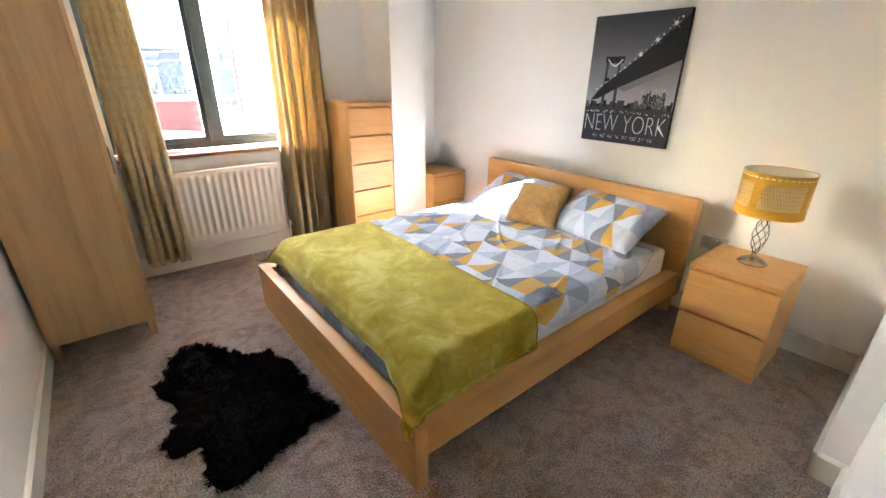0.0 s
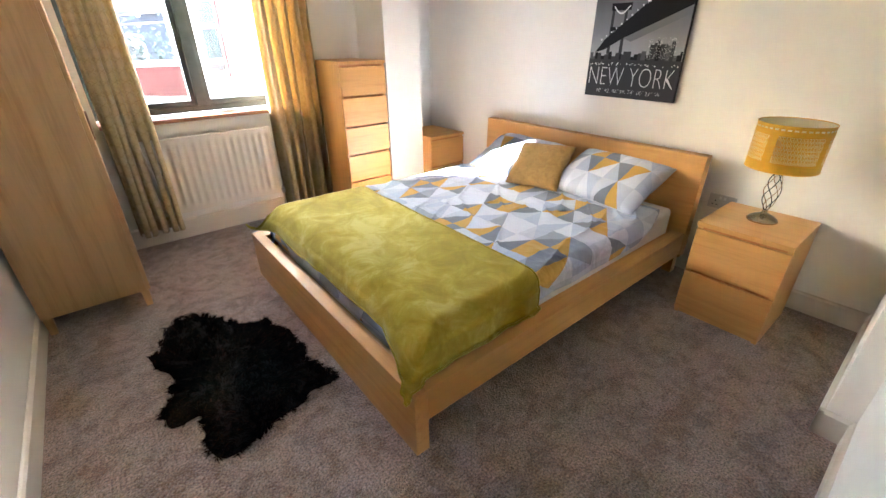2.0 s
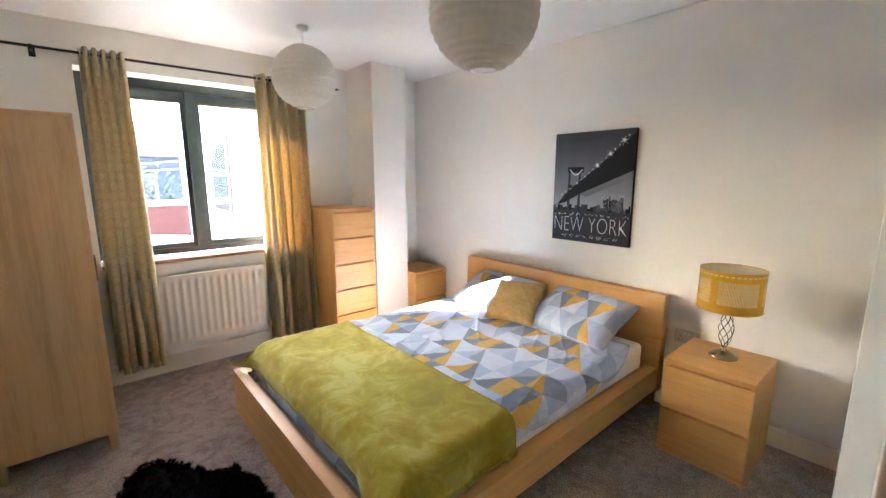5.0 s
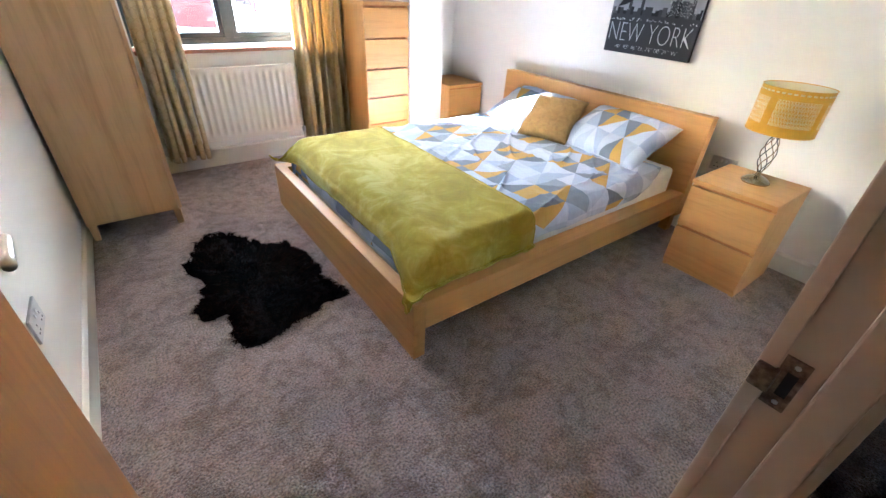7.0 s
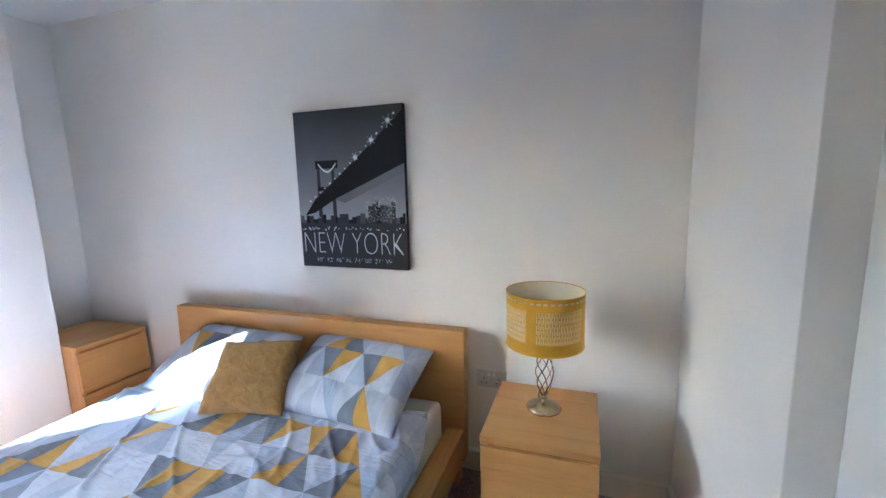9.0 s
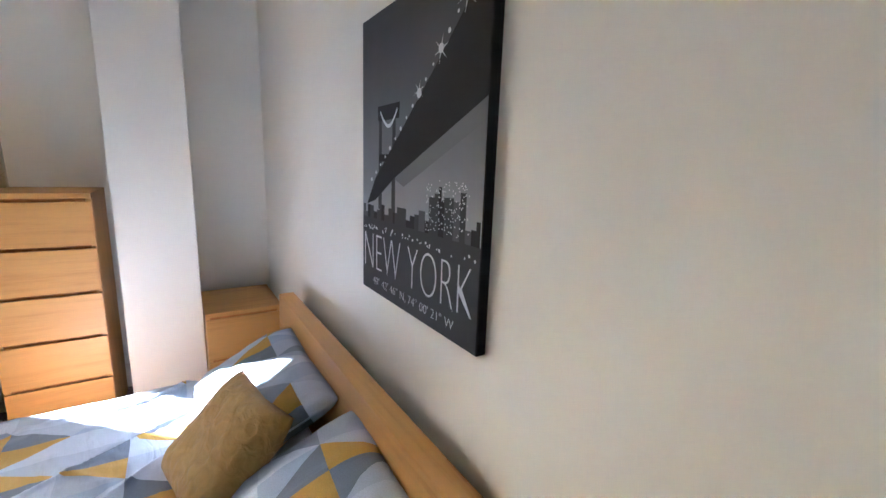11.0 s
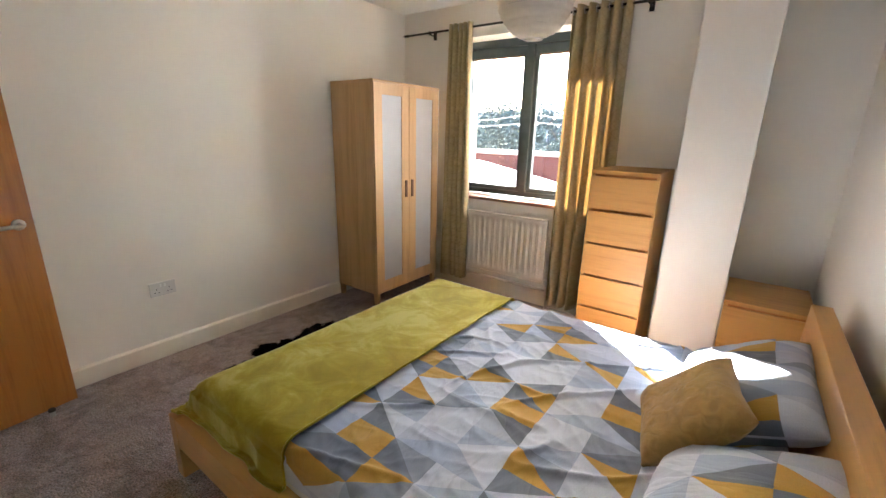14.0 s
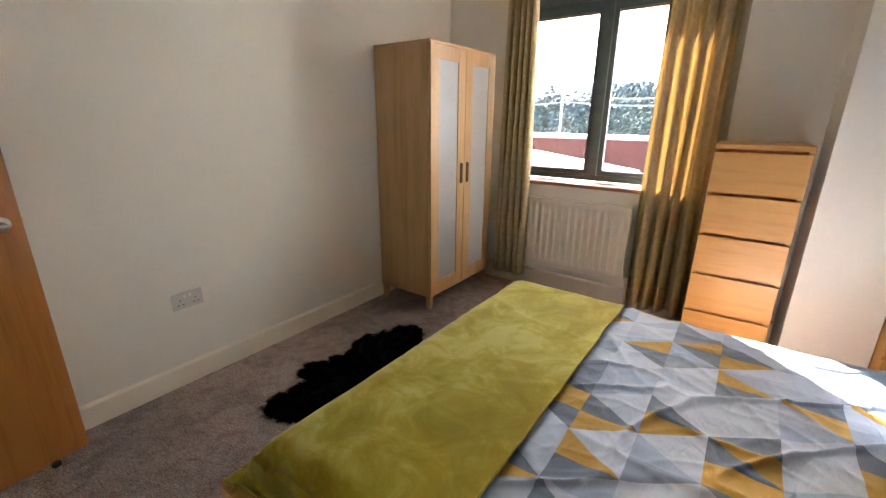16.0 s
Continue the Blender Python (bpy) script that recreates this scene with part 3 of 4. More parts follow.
# ---- radiator ----
def radiator():
    x0, x1, z0, z1, y = 0.66, 1.56, 0.225, 0.765, YN - 0.045
    rad = thing("radiator", "cream enamelled panel radiator with vertical flutes under the window", "radiator", (x0, y, z0))
    w, h = x1 - x0, z1 - z0
    prof = []
    n = 16
    pitch = (w - 0.05) / n
    for k in range(n):
        c = 0.025 + pitch * k
        prof += [(c, 0), (c + pitch * 0.3, 0), (c + pitch * 0.42, 0.010), (c + pitch * 0.88, 0.010)]
    prof = [(0, 0)] + prof + [(w - 0.025, 0), (w, 0)]

    def place(u, v):
        k = min(int(u * (len(prof) - 1) + 0.5), len(prof) - 1)
        edge = min(v, 1 - v)
        return (prof[k][0], -0.03 + prof[k][1] * min(1, max(0, (edge - 0.07) / 0.04)), v * h)

    part("front_panel", sheet(len(prof) - 1, 30, place), radiator_paint, rad, smooth=True)
    part("back_panel", slab(0, w, -0.003, 0.0, 0, h - 0.01), radiator_paint, rad)
    part("top_cover", slab(-0.002, w + 0.002, -0.033, 0.002, h - 0.008, h + 0.004, 0.003), radiator_paint, rad)
    for a, b in ((-0.002, 0.004), (w - 0.004, w + 0.002)):
        part("end_cover", slab(a, b, -0.031, 0.001, 0.01, h - 0.0085, 0.002), radiator_paint, rad)
    part("bottom_edge", slab(0, w, -0.031, -0.02, -0.006, 0.004, 0.002), radiator_paint, rad)
    for a in (0.06, w - 0.06):
        part("bracket", slab(a, a + 0.03, 0.0, 0.045, 0.1, h - 0.1), radiator_paint, rad)
    part("pipe", tube([(w + 0.03, -0.012, -z0), (w + 0.03, -0.012, 0.0), (w + 0.02, -0.012, 0.02), (w - 0.01, -0.012, 0.03)], 0.0075, 10), radiator_paint, rad)
    part("valve", turned(lathe([(0.0001, 0.05), (0.014, 0.045), (0.016, 0.01), (0.012, 0)], 16), pose(w + 0.03, -0.012, -0.02)), plastic_white, rad)
    return rad


radiator()


# ---- curtains ----
YR, ZR = 3.615, 2.285
pole = thing("curtain_pole", "black iron curtain pole with pointed finials", "curtain pole", (1.18, YR, ZR))
part("rod", tube([(-1.11, 0, 0), (1.10, 0, 0)], 0.0085, 12), black_metal, pole)
for s, x in ((-1, -1.11), (1, 1.10)):
    fin = lathe([(0.0085, 0), (0.014, 0.004), (0.014, 0.012), (0.006, 0.018), (0.008, 0.03), (0.013, 0.036), (0.005, 0.045), (0.0005, 0.075)], 14)
    part("finial", turned(fin, pose(x, 0, 0, 0, 90 * s, 0)), black_metal, pole, smooth=True)
for x in (-0.86, 0.93):
    br = tube([(x, 0.0, -0.012), (x, 0.03, -0.014), (x, YN - YR - 0.002, -0.014)], 0.006, 8)
    join(br, turned(lathe([(0.011, -0.008), (0.013, -0.008), (0.013, 0.008), (0.011, 0.008)], 14), pose(x, 0, 0, 0, 90, 0)))
    slab(x - 0.016, x + 0.016, YN - YR - 0.006, YN - YR - 0.0005, -0.045, 0.02, bm=br)
    part("bracket", br, black_metal, pole)


def curtain(x0, x1, z0, folds, seed, flare, label):
    """Eyelet curtain drawn aside: deep upright folds that loosen towards the hem."""
    rnd = random.Random(seed)
    amp = [0.042 + 0.026 * rnd.random() for _ in range(folds * 2 + 3)]
    phase = [rnd.uniform(-0.25, 0.25) for _ in range(folds * 2 + 3)]
    width = x1 - x0
    ob = thing("curtain", label, "curtain", (x0, YR, 0), group="curtains at the window")

    def place(u, v):
        z = ZR + 0.035 - (ZR + 0.035 - z0) * v
        k = u * folds * 2
        j = int(k)
        a = amp[j] * (1 - k + j) + amp[j + 1] * (k - j)
        p = phase[j] * (1 - k + j) + phase[j + 1] * (k - j)
        loose = 0.35 + 0.65 * min(1, v * 1.6)
        y = math.sin(math.pi * k + p * 3 * loose) * a * (0.8 + 0.35 * v)
        wob = 0.008 * math.sin(5 * v + seed + 9 * u) * v
        x = u * width + flare * v * (u - 0.5) + 0.012 * math.sin(math.pi * k * 2 + seed) * loose + wob
        return (x, y - 0.012 * v, z)

    real = width * 2.2
    bm = sheet(folds * 16, 48, place, lambda u, v: (u * real, v * 2.25), 0.002)
    part("fabric", bm, gold_curtain, ob, smooth=True)
    for k in range(folds * 2):
        u = (k + 0.5) / (folds * 2)
        x = place(u, 0.016)[0]
        pts = [(x, 0.021 * math.cos(a), ZR + 0.021 * math.sin(a)) for a in [2 * math.pi * j / 16 for j in range(17)]]
        part("eyelet", tube(pts, 0.004, 6), steel, ob)
    return ob


curtain(0.535, 0.77, 0.12, 5, 3, 0.05, "gold lattice-patterned eyelet curtain gathered beside the wardrobe")
curtain(1.60, 2.01, 0.08, 5, 8, 0.02, "gold lattice-patterned eyelet curtain gathered beside the chest")


# ---- paper lanterns ----
def lantern(x, y, z, r, label):
    ob = thing("pendant_lantern", label, "ceiling lamp", (x, y, z), group="paper lanterns")
    rings = 15
    prof = []
    lo, hi = -math.pi / 2 + 0.26, math.pi / 2 - 0.26
    for k in range(rings * 4 + 1):
        a = lo + (hi - lo) * k / (rings * 4)
        scallop = 0.0045 * abs(math.sin(math.pi * k / 4 + 0.0)) * -1
        prof.append(((r + scallop) * math.cos(a), (r + scallop) * 0.97 * math.sin(a)))
    bm = lathe(prof, 48)
    for v in bm.verts:
        v.co += v.co.normalized() * 0.006 * noise.noise(v.co * 9 + Vector((x, y, 0)))
    part("paper_shade", bm, rice_paper, ob, "ribbed cream rice paper ball", True)
    for k in range(0, rings + 1, 3):
        a = lo + (hi - lo) * k / rings
        rr, zz = (r - 0.002) * math.cos(a), (r - 0.002) * 0.97 * math.sin(a)
        part("wire_rib", tube([(rr * math.cos(t), rr * math.sin(t), zz) for t in [2 * math.pi * j / 36 for j in range(37)]], 0.0013, 5), steel, ob)
    rb = r * math.cos(lo)
    part("bottom_ring", tube([(rb * math.cos(t), rb * math.sin(t), r * 0.97 * math.sin(lo) - 0.002) for t in [2 * math.pi * j / 28 for j in range(29)]], 0.003, 6), steel, ob)
    part("cord", tube([(0, 0, 0.06), (0, 0, ZC - z - 0.02)], 0.0035, 8), plastic_white, ob)
    part("lamp_holder", lathe([(0.0001, 0.0), (0.018, 0.0), (0.019, 0.05), (0.008, 0.075), (0.0001, 0.076)], 16), plastic_white, ob)
    part("ceiling_rose", turned(lathe([(0.0001, -0.036), (0.012, -0.034), (0.038, -0.02), (0.042, 0)], 24), pose(0, 0, ZC - z)), plastic_white, ob, smooth=True)


lantern(1.686, 2.84, 2.17, 0.212, "cream paper ball lantern hanging by the window")
lantern(1.76, 1.24, 2.15, 0.222, "cream paper ball lantern hanging over the bed foot")


# ---- wardrobe ----
def wardrobe():
    x0, x1, y0, y1, h = -0.025, 0.462, 2.770, 3.580, 1.818
    d, w = x1 - x0, y1 - y0
    ob = thing("wardrobe", "pale birch two-door wardrobe with frosted door panels", "wardrobe", (x0, y0, 0))
    part("side_panel", slab(0, d - 0.02, 0, 0.018, 0.10, h - 0.018, 0.002), birch["z"], ob)
    part("side_panel", slab(0, d - 0.02, w - 0.018, w, 0.10, h - 0.018, 0.002), birch["z"], ob)
    part("top_panel", slab(0, d, -0.002, w + 0.002, h - 0.018, h, 0.003), birch["y"], ob)
    part("bottom_panel", slab(0.004, d - 0.022, 0.018, w - 0.018, 0.102, 0.12), birch["y"], ob)
    part("back_panel", slab(0.0, 0.006, 0.018, w - 0.018, 0.12, h - 0.018), birch["z"], ob)
    for x in (0.004, d - 0.05):
        for y in (0.002, w - 0.042):
            leg = slab(x, x + 0.04, y, y + 0.04, 0.0, 0.10, 0.003)
            for v in leg.verts:
                if v.co.z < 0.02:
                    v.co.x = x + 0.02 + (v.co.x - x - 0.02) * 0.8
                    v.co.y = y + 0.02 + (v.co.y - y - 0.02) * 0.8
            part("leg", leg, birch["z"], ob)
    for k in range(2):
        a = 0.002 + k * (w / 2)
        b = a + w / 2 - 0.004
        f = 0.088
        fx0, fx1 = d - 0.019, d
        z0, z1 = 0.105, h - 0.020
        fr = slab(fx0, fx1, a, a + f, z0, z1, 0.002)
        slab(fx0, fx1, b - f, b, z0, z1, 0.002, bm=fr)
        slab(fx0, fx1 - 0.0005, a + f - 0.001, b - f + 0.001, z0, z0 + 0.105, 0.001, bm=fr)
        slab(fx0, fx1 - 0.0005, a + f - 0.001, b - f + 0.001, z1 - 0.085, z1, 0.001, bm=fr)
        leafd = part("door", fr, birch["z"], ob)
        part("frosted_panel", slab(fx0 + 0.004, fx1 - 0.006, a + f - 0.002, b - f + 0.002, z0 + 0.10, z1 - 0.08), frosted, leafd, "frosted pale panel")
        ya = b - 0.052 if k == 0 else a + 0.022
        hb = slab(fx1 - 0.001, fx1 + 0.010, ya, ya + 0.026, 0.90, 1.045, 0.004)
        part("handle", hb, dark_wood, leafd, "dark wooden handle block")
    return ob


wardrobe()


# ---- drawer units ----
def drawer_unit(name, w, d, h, n, foot, label, category, at, rz):
    """Front looks along -y. The drawer fronts lie over the side panels; a finger gap runs above each."""
    ob = thing(name, label, category, at, rz)
    t = 0.022
    part("side_panel", slab(0, t, 0.0, d, 0.0, h - 0.024, 0.0015), beech["z"], ob)
    part("side_panel", slab(w - t, w, 0.0, d, 0.0, h - 0.024, 0.0015), beech["z"], ob)
    part("top_panel", slab(-0.001, w + 0.001, -0.020, d, h - 0.024, h, 0.0025), beech["x"], ob)
    part("back_panel", slab(t, w - t, d - 0.006, d, 0.03, h - 0.024), beech["z"], ob)
    part("plinth", slab(t, w - t, 0.012, 0.030, 0.0, foot), beech["x"], ob)
    # Darker sheet behind the fronts; shade of the finger gaps put into its colour.
    part("inner_rail", slab(t, w - t, 0.012, 0.03, foot + 0.01, h - 0.025), oak, ob)
    z0, z1 = foot, h - 0.024
    step = (z1 - z0) / n
    for k in range(n):
        a = z0 + k * step + 0.0015
        b = z0 + (k + 1) * step - 0.017
        fr = slab(0.0015, w - 0.0015, -0.0185, -0.0005, a, b, 0.0015)
        for v in fr.verts:                      # the top edge is bevelled back as a grip
            if v.co.z > b - 0.004 and v.co.y < -0.010:
                v.co.y += 0.005
        drawer = part("drawer", fr, beech["x"], ob)
        part("drawer_box", slab(t + 0.004, w - t - 0.004, 0.0, 0.0115, a + 0.01, b - 0.01), beech["x"], drawer)
    return ob


drawer_unit("tall_chest", 0.40, 0.48, 1.24, 5, 0.10, "tall narrow beech-effect chest of drawers standing beside the pillar", "chest of drawers", (2.005, 3.192, 0), 0)
drawer_unit("bedside_chest", 0.40, 0.47, 0.578, 2, 0.045, "beech-effect two-drawer bedside chest in the pillar recess", "bedside table", (2.832, 3.165, 0), 0)
drawer_unit("bedside_chest", 0.404, 0.42, 0.552, 2, 0.035, "beech-effect two-drawer bedside chest carrying the lamp", "bedside table", (2.732, 0.787, 0), -90)


# ---- table lamp ----
def table_lamp():
    z = 0.553
    ob = thing("table_lamp", "brass table lamp with twisted wire stem and pierced yellow drum shade", "table lamp", (2.965, 0.586, z))
    base = lathe([(0.0001, 0.0), (0.066, 0.0), (0.068, 0.005), (0.062, 0.013), (0.048, 0.024), (0.03, 0.033), (0.016, 0.038), (0.011, 0.045), (0.013, 0.052), (0.008, 0.058), (0.0001, 0.06)], 40)
    part("base", base, brass, ob, "domed antique brass foot", True)
    for k in range(6):
        pts = []
        for j in range(25):
            s = j / 24
            r = 0.007 + 0.027 * math.sin(math.pi * s) ** 0.8
            a = 2 * math.pi * (k / 6 + 0.55 * s)
            pts.append((r * math.cos(a), r * math.sin(a), 0.055 + 0.20 * s))
        part("stem_wire", tube(pts, 0.0023, 6), black_metal if k % 2 else brass, ob, smooth=True)
    part("neck", lathe([(0.0001, 0.25), (0.009, 0.25), (0.012, 0.26), (0.013, 0.31), (0.0001, 0.312)], 16), brass, ob)
    part("flex", tube([(0.062, 0.01, 0.005), (0.09, 0.03, 0.002), (0.13, 0.03, 0.002), (0.145, 0.03, -0.05), (0.15, 0.02, -0.15)], 0.0028, 6), black_metal, ob)
    r, z0, z1 = 0.146, 0.272, 0.482
    nu, nv = 300, 60
    bm = bmesh.new()
    grid = [[bm.verts.new((r * math.cos(2 * math.pi * i / nu), r * math.sin(2 * math.pi * i / nu), z0 + (z1 - z0) * j / nv)) for j in range(nv + 1)] for i in range(nu)]
    for i in range(nu):
        for j in range(nv):
            tall = 13 <= j <= 46
            slot = tall and i % 2 == 0 and (j + 5 * (i // 2 % 2)) % 11 > 1 and (i // 12) % 6 != 5
            top_row = j in (54, 55) and i % 8 < 5
            if slot or top_row:
                continue
            bm.faces.new((grid[i][j], grid[(i + 1) % nu][j], grid[(i + 1) % nu][j + 1], grid[i][j + 1]))
    shade = part("shade", bm, shade_yellow, ob, "yellow drum shade with laser-cut slots")
    part("liner", lathe([(r - 0.0008, z0 + 0.002), (r - 0.0008, z1 - 0.002), (r - 0.0014, z1 - 0.002), (r - 0.0014, z0 + 0.002)], 300), shade_liner, shade, smooth=True)
    for z_ in (z0, z1):
        part("rim", tube([((r + 0.0006) * math.cos(t), (r + 0.0006) * math.sin(t), z_) for t in [2 * math.pi * j / 64 for j in range(65)]], 0.0017, 6), shade_yellow, shade)
    for k in range(3):
        a = 2 * math.pi * k / 3
        part("spoke", tube([(0.012 * math.cos(a), 0.012 * math.sin(a), 0.30), (0.14 * math.cos(a), 0.14 * math.sin(a), 0.30)], 0.0016, 6), steel, shade)
    part("bulb", turned(lathe([(0.012, 0), (0.014, 0.02), (0.028, 0.05), (0.03, 0.065), (0.022, 0.085), (0.0001, 0.094)], 20), pose(0, 0, 0.312)), bulb_white, ob, smooth=True)


table_lamp()


# ---- sockets ----
def socket(at, rz, gangs, label):
    """Wall plate seen along -y of its own axes."""
    ob = thing("wall_socket", label, "socket", at, rz)
    w = 0.146 if gangs == 2 else 0.086
    part("plate", slab(-w / 2, w / 2, -0.009, 0.0, -0.043, 0.043, 0.003), plate_grey, ob)
    for k in range(gangs):
        c = (k - (gangs - 1) / 2) * 0.072
        for dx, dz, a, b in ((0, 0.008, 0.0022, 0.0045), (-0.011, -0.014, 0.0045, 0.0022), (0.011, -0.014, 0.0045, 0.0022)):
            part("pin_hole", slab(c + dx - a, c + dx + a, -0.0094, -0.0086, dz - b - 0.006, dz + b - 0.006), hole_dark, ob)
        part("switch", slab(c * 0.35 - 0.006, c * 0.35 + 0.006, -0.0125, -0.0085, 0.014, 0.032, 0.002), plastic_white, ob)


socket((XW, 1.38, 0.457), 90, 2, "white double wall socket low on the plain wall")
socket((XE, 0.86, 0.50), -90, 2, "white double wall socket behind the bedside chest")
socket((XE, 2.80, 0.50), -90, 1, "white wall socket beside the headboard")


# ---- bed ----
BX0, BX1, BY0, BY1 = 1.055, 3.203, 0.965, 2.73
bed = thing("bed", "beech-effect double bed frame with a low plain headboard", "bed", (BX0, BY0, 0))
BL, BW = BX1 - BX0, BY1 - BY0
hb = slab(BL - 0.075, BL - 0.005, -0.002, BW + 0.002, 0.13, 0.772, 0.004)
for v in hb.verts:
    v.co.x += 0.025 * (v.co.z - 0.35)
part("headboard", hb, beech["y"], bed)
part("footboard", slab(0.0, 0.058, 0.0, BW, 0.0, 0.296, 0.003), beech["y"], bed)
for a, b in ((0.001, 0.088), (BW - 0.088, BW - 0.001)):
    part("side_rail", slab(0.0585, BL - 0.076, a, b, 0.150, 0.293, 0.003), beech["x"], bed)
for a in (0.03, BW - 0.09):
    part("leg", slab(BL - 0.066, BL - 0.012, a, a + 0.06, 0.0, 0.14, 0.002), beech["z"], bed)
part("centre_beam", slab(0.06, BL - 0.08, BW / 2 - 0.02, BW / 2 + 0.02, 0.14, 0.19), steel_grey, bed)
for k in range(16):
    x = 0.10 + k * 0.122
    part("slat", slab(x, x + 0.07, 0.09, BW - 0.09, 0.192, 0.208, 0.003), birch["y"], bed)

MX0, MX1, MY0, MY1, MZ0, MZ1 = 1.165, 3.105, 1.062, 2.615, 0.209, 0.44
mb = slab(MX0, MX1, MY0, MY1, MZ0, MZ1, 0.035, 4)
mattress = single("mattress", mb, white_cotton, "white mattress in a fitted cotton sheet", "mattress", smooth=True)


def over_bed(s, t, top, r=0.05):
    """Where cloth laid over the mattress comes to lie: s along x and t along y, both in metres of cloth from the mattress edges."""
    def bend(q, lo, hi, r):
        if q < lo:
            e = lo - q
            return (lo - r * math.sin(min(e / r, math.pi / 2)), r * (1 - math.cos(min(e / r, math.pi / 2))) + max(0, e - r * math.pi / 2))
        if q > hi:
            e = q - hi
            return (hi + r * math.sin(min(e / r, math.pi / 2)), r * (1 - math.cos(min(e / r, math.pi / 2))) + max(0, e - r * math.pi / 2))
        return (q, 0.0)

    soft_foot = r + 0.05
    x, dx = bend(s, MX0 - 0.01 - 0.25 * (r - 0.05) + soft_foot, 99, soft_foot)
    y, dy = bend(t, MY0 + 0.035, MY1 - 0.035, r)
    return Vector((x, y, top - max(dx, dy) - 0.25 * min(dx, dy)))


def crease(p, seed, size):
    q = Vector((p.x * size, p.y * size, p.z * size + seed))
    return noise.noise(q) + 0.5 * noise.noise(q * 2.1 + Vector((3, 1, 7))) + 0.5 * (1 - abs(noise.noise(q * 1.3 + Vector((9, 4, 2)))) * 4)


def duvet():
    s0, s1, t0, t1 = MX0 - 0.17, 2.93, MY0 - 0.13, MY1 + 0.13

    def place(u, v):
        s, t = s0 + (s1 - s0) * u, t0 + (t1 - t0) * v
        if t < MY0 and s > 2.62:
            t = max(t, MY0 - 0.15 + 0.5 * (s - 2.62))
        p = over_bed(s, t, 0.466)
        d = crease(Vector((s * 0.7 + t * 0.5, t * 1.4 - s * 0.3, 0)), 4, 3.0)
        q = Vector((s * 2.2 - t * 1.2, t * 3.4 + s * 1.6, 8))
        ridge = max(0, 1 - abs(noise.noise(q)) * 5.5) ** 2 + max(0, 1 - abs(noise.noise(q * 1.7 + Vector((5, 2, 1)))) * 6) ** 2 * 0.4
        free = min(1, max(0, (s - 1.72) / 0.12))
        long = max(0, 1 - abs(noise.noise(Vector((s * 1.1 + t * 0.9, t * 3.2 - s * 2.4, 21)))) * 11) ** 2
        fine = max(0, 1 - abs(noise.noise(Vector((s * 5.2 + t * 3.1, t * 7.5 - s * 4.4, 33)))) * 6) ** 2
        p.z += 0.0045 * d * (0.4 + 0.6 * free) + (0.006 * ridge + 0.012 * long + 0.003 * fine) * free if p.z > 0.405 else 0.0
        if p.z < 0.415:
            out = 0.010 * noise.noise(Vector((s * 7, t * 7, 3))) + 0.004
            if t < MY0 + 0.05:
                p.y -= out
            if t > MY1 - 0.05:
                p.y += out
            if s < MX0 + 0.03:
                p.x -= abs(out) * 0.5
        p.z += 0.014 * math.exp(-((s - 2.9) / 0.05) ** 2)
        return p

    bm = sheet(260, 240, place, lambda u, v: ((t0 + (t1 - t0) * v), s0 + (s1 - s0) * u), 0.012)
    ob = single("duvet", bm, print_cotton, "rumpled duvet cover printed with grey, white and mustard triangles", "duvet", smooth=True)
    part("top_hem", tube([place(1.0, j / 90) for j in range(91)], 0.006, 6), white_cotton, ob, "plain white stitched hem", True)


duvet()


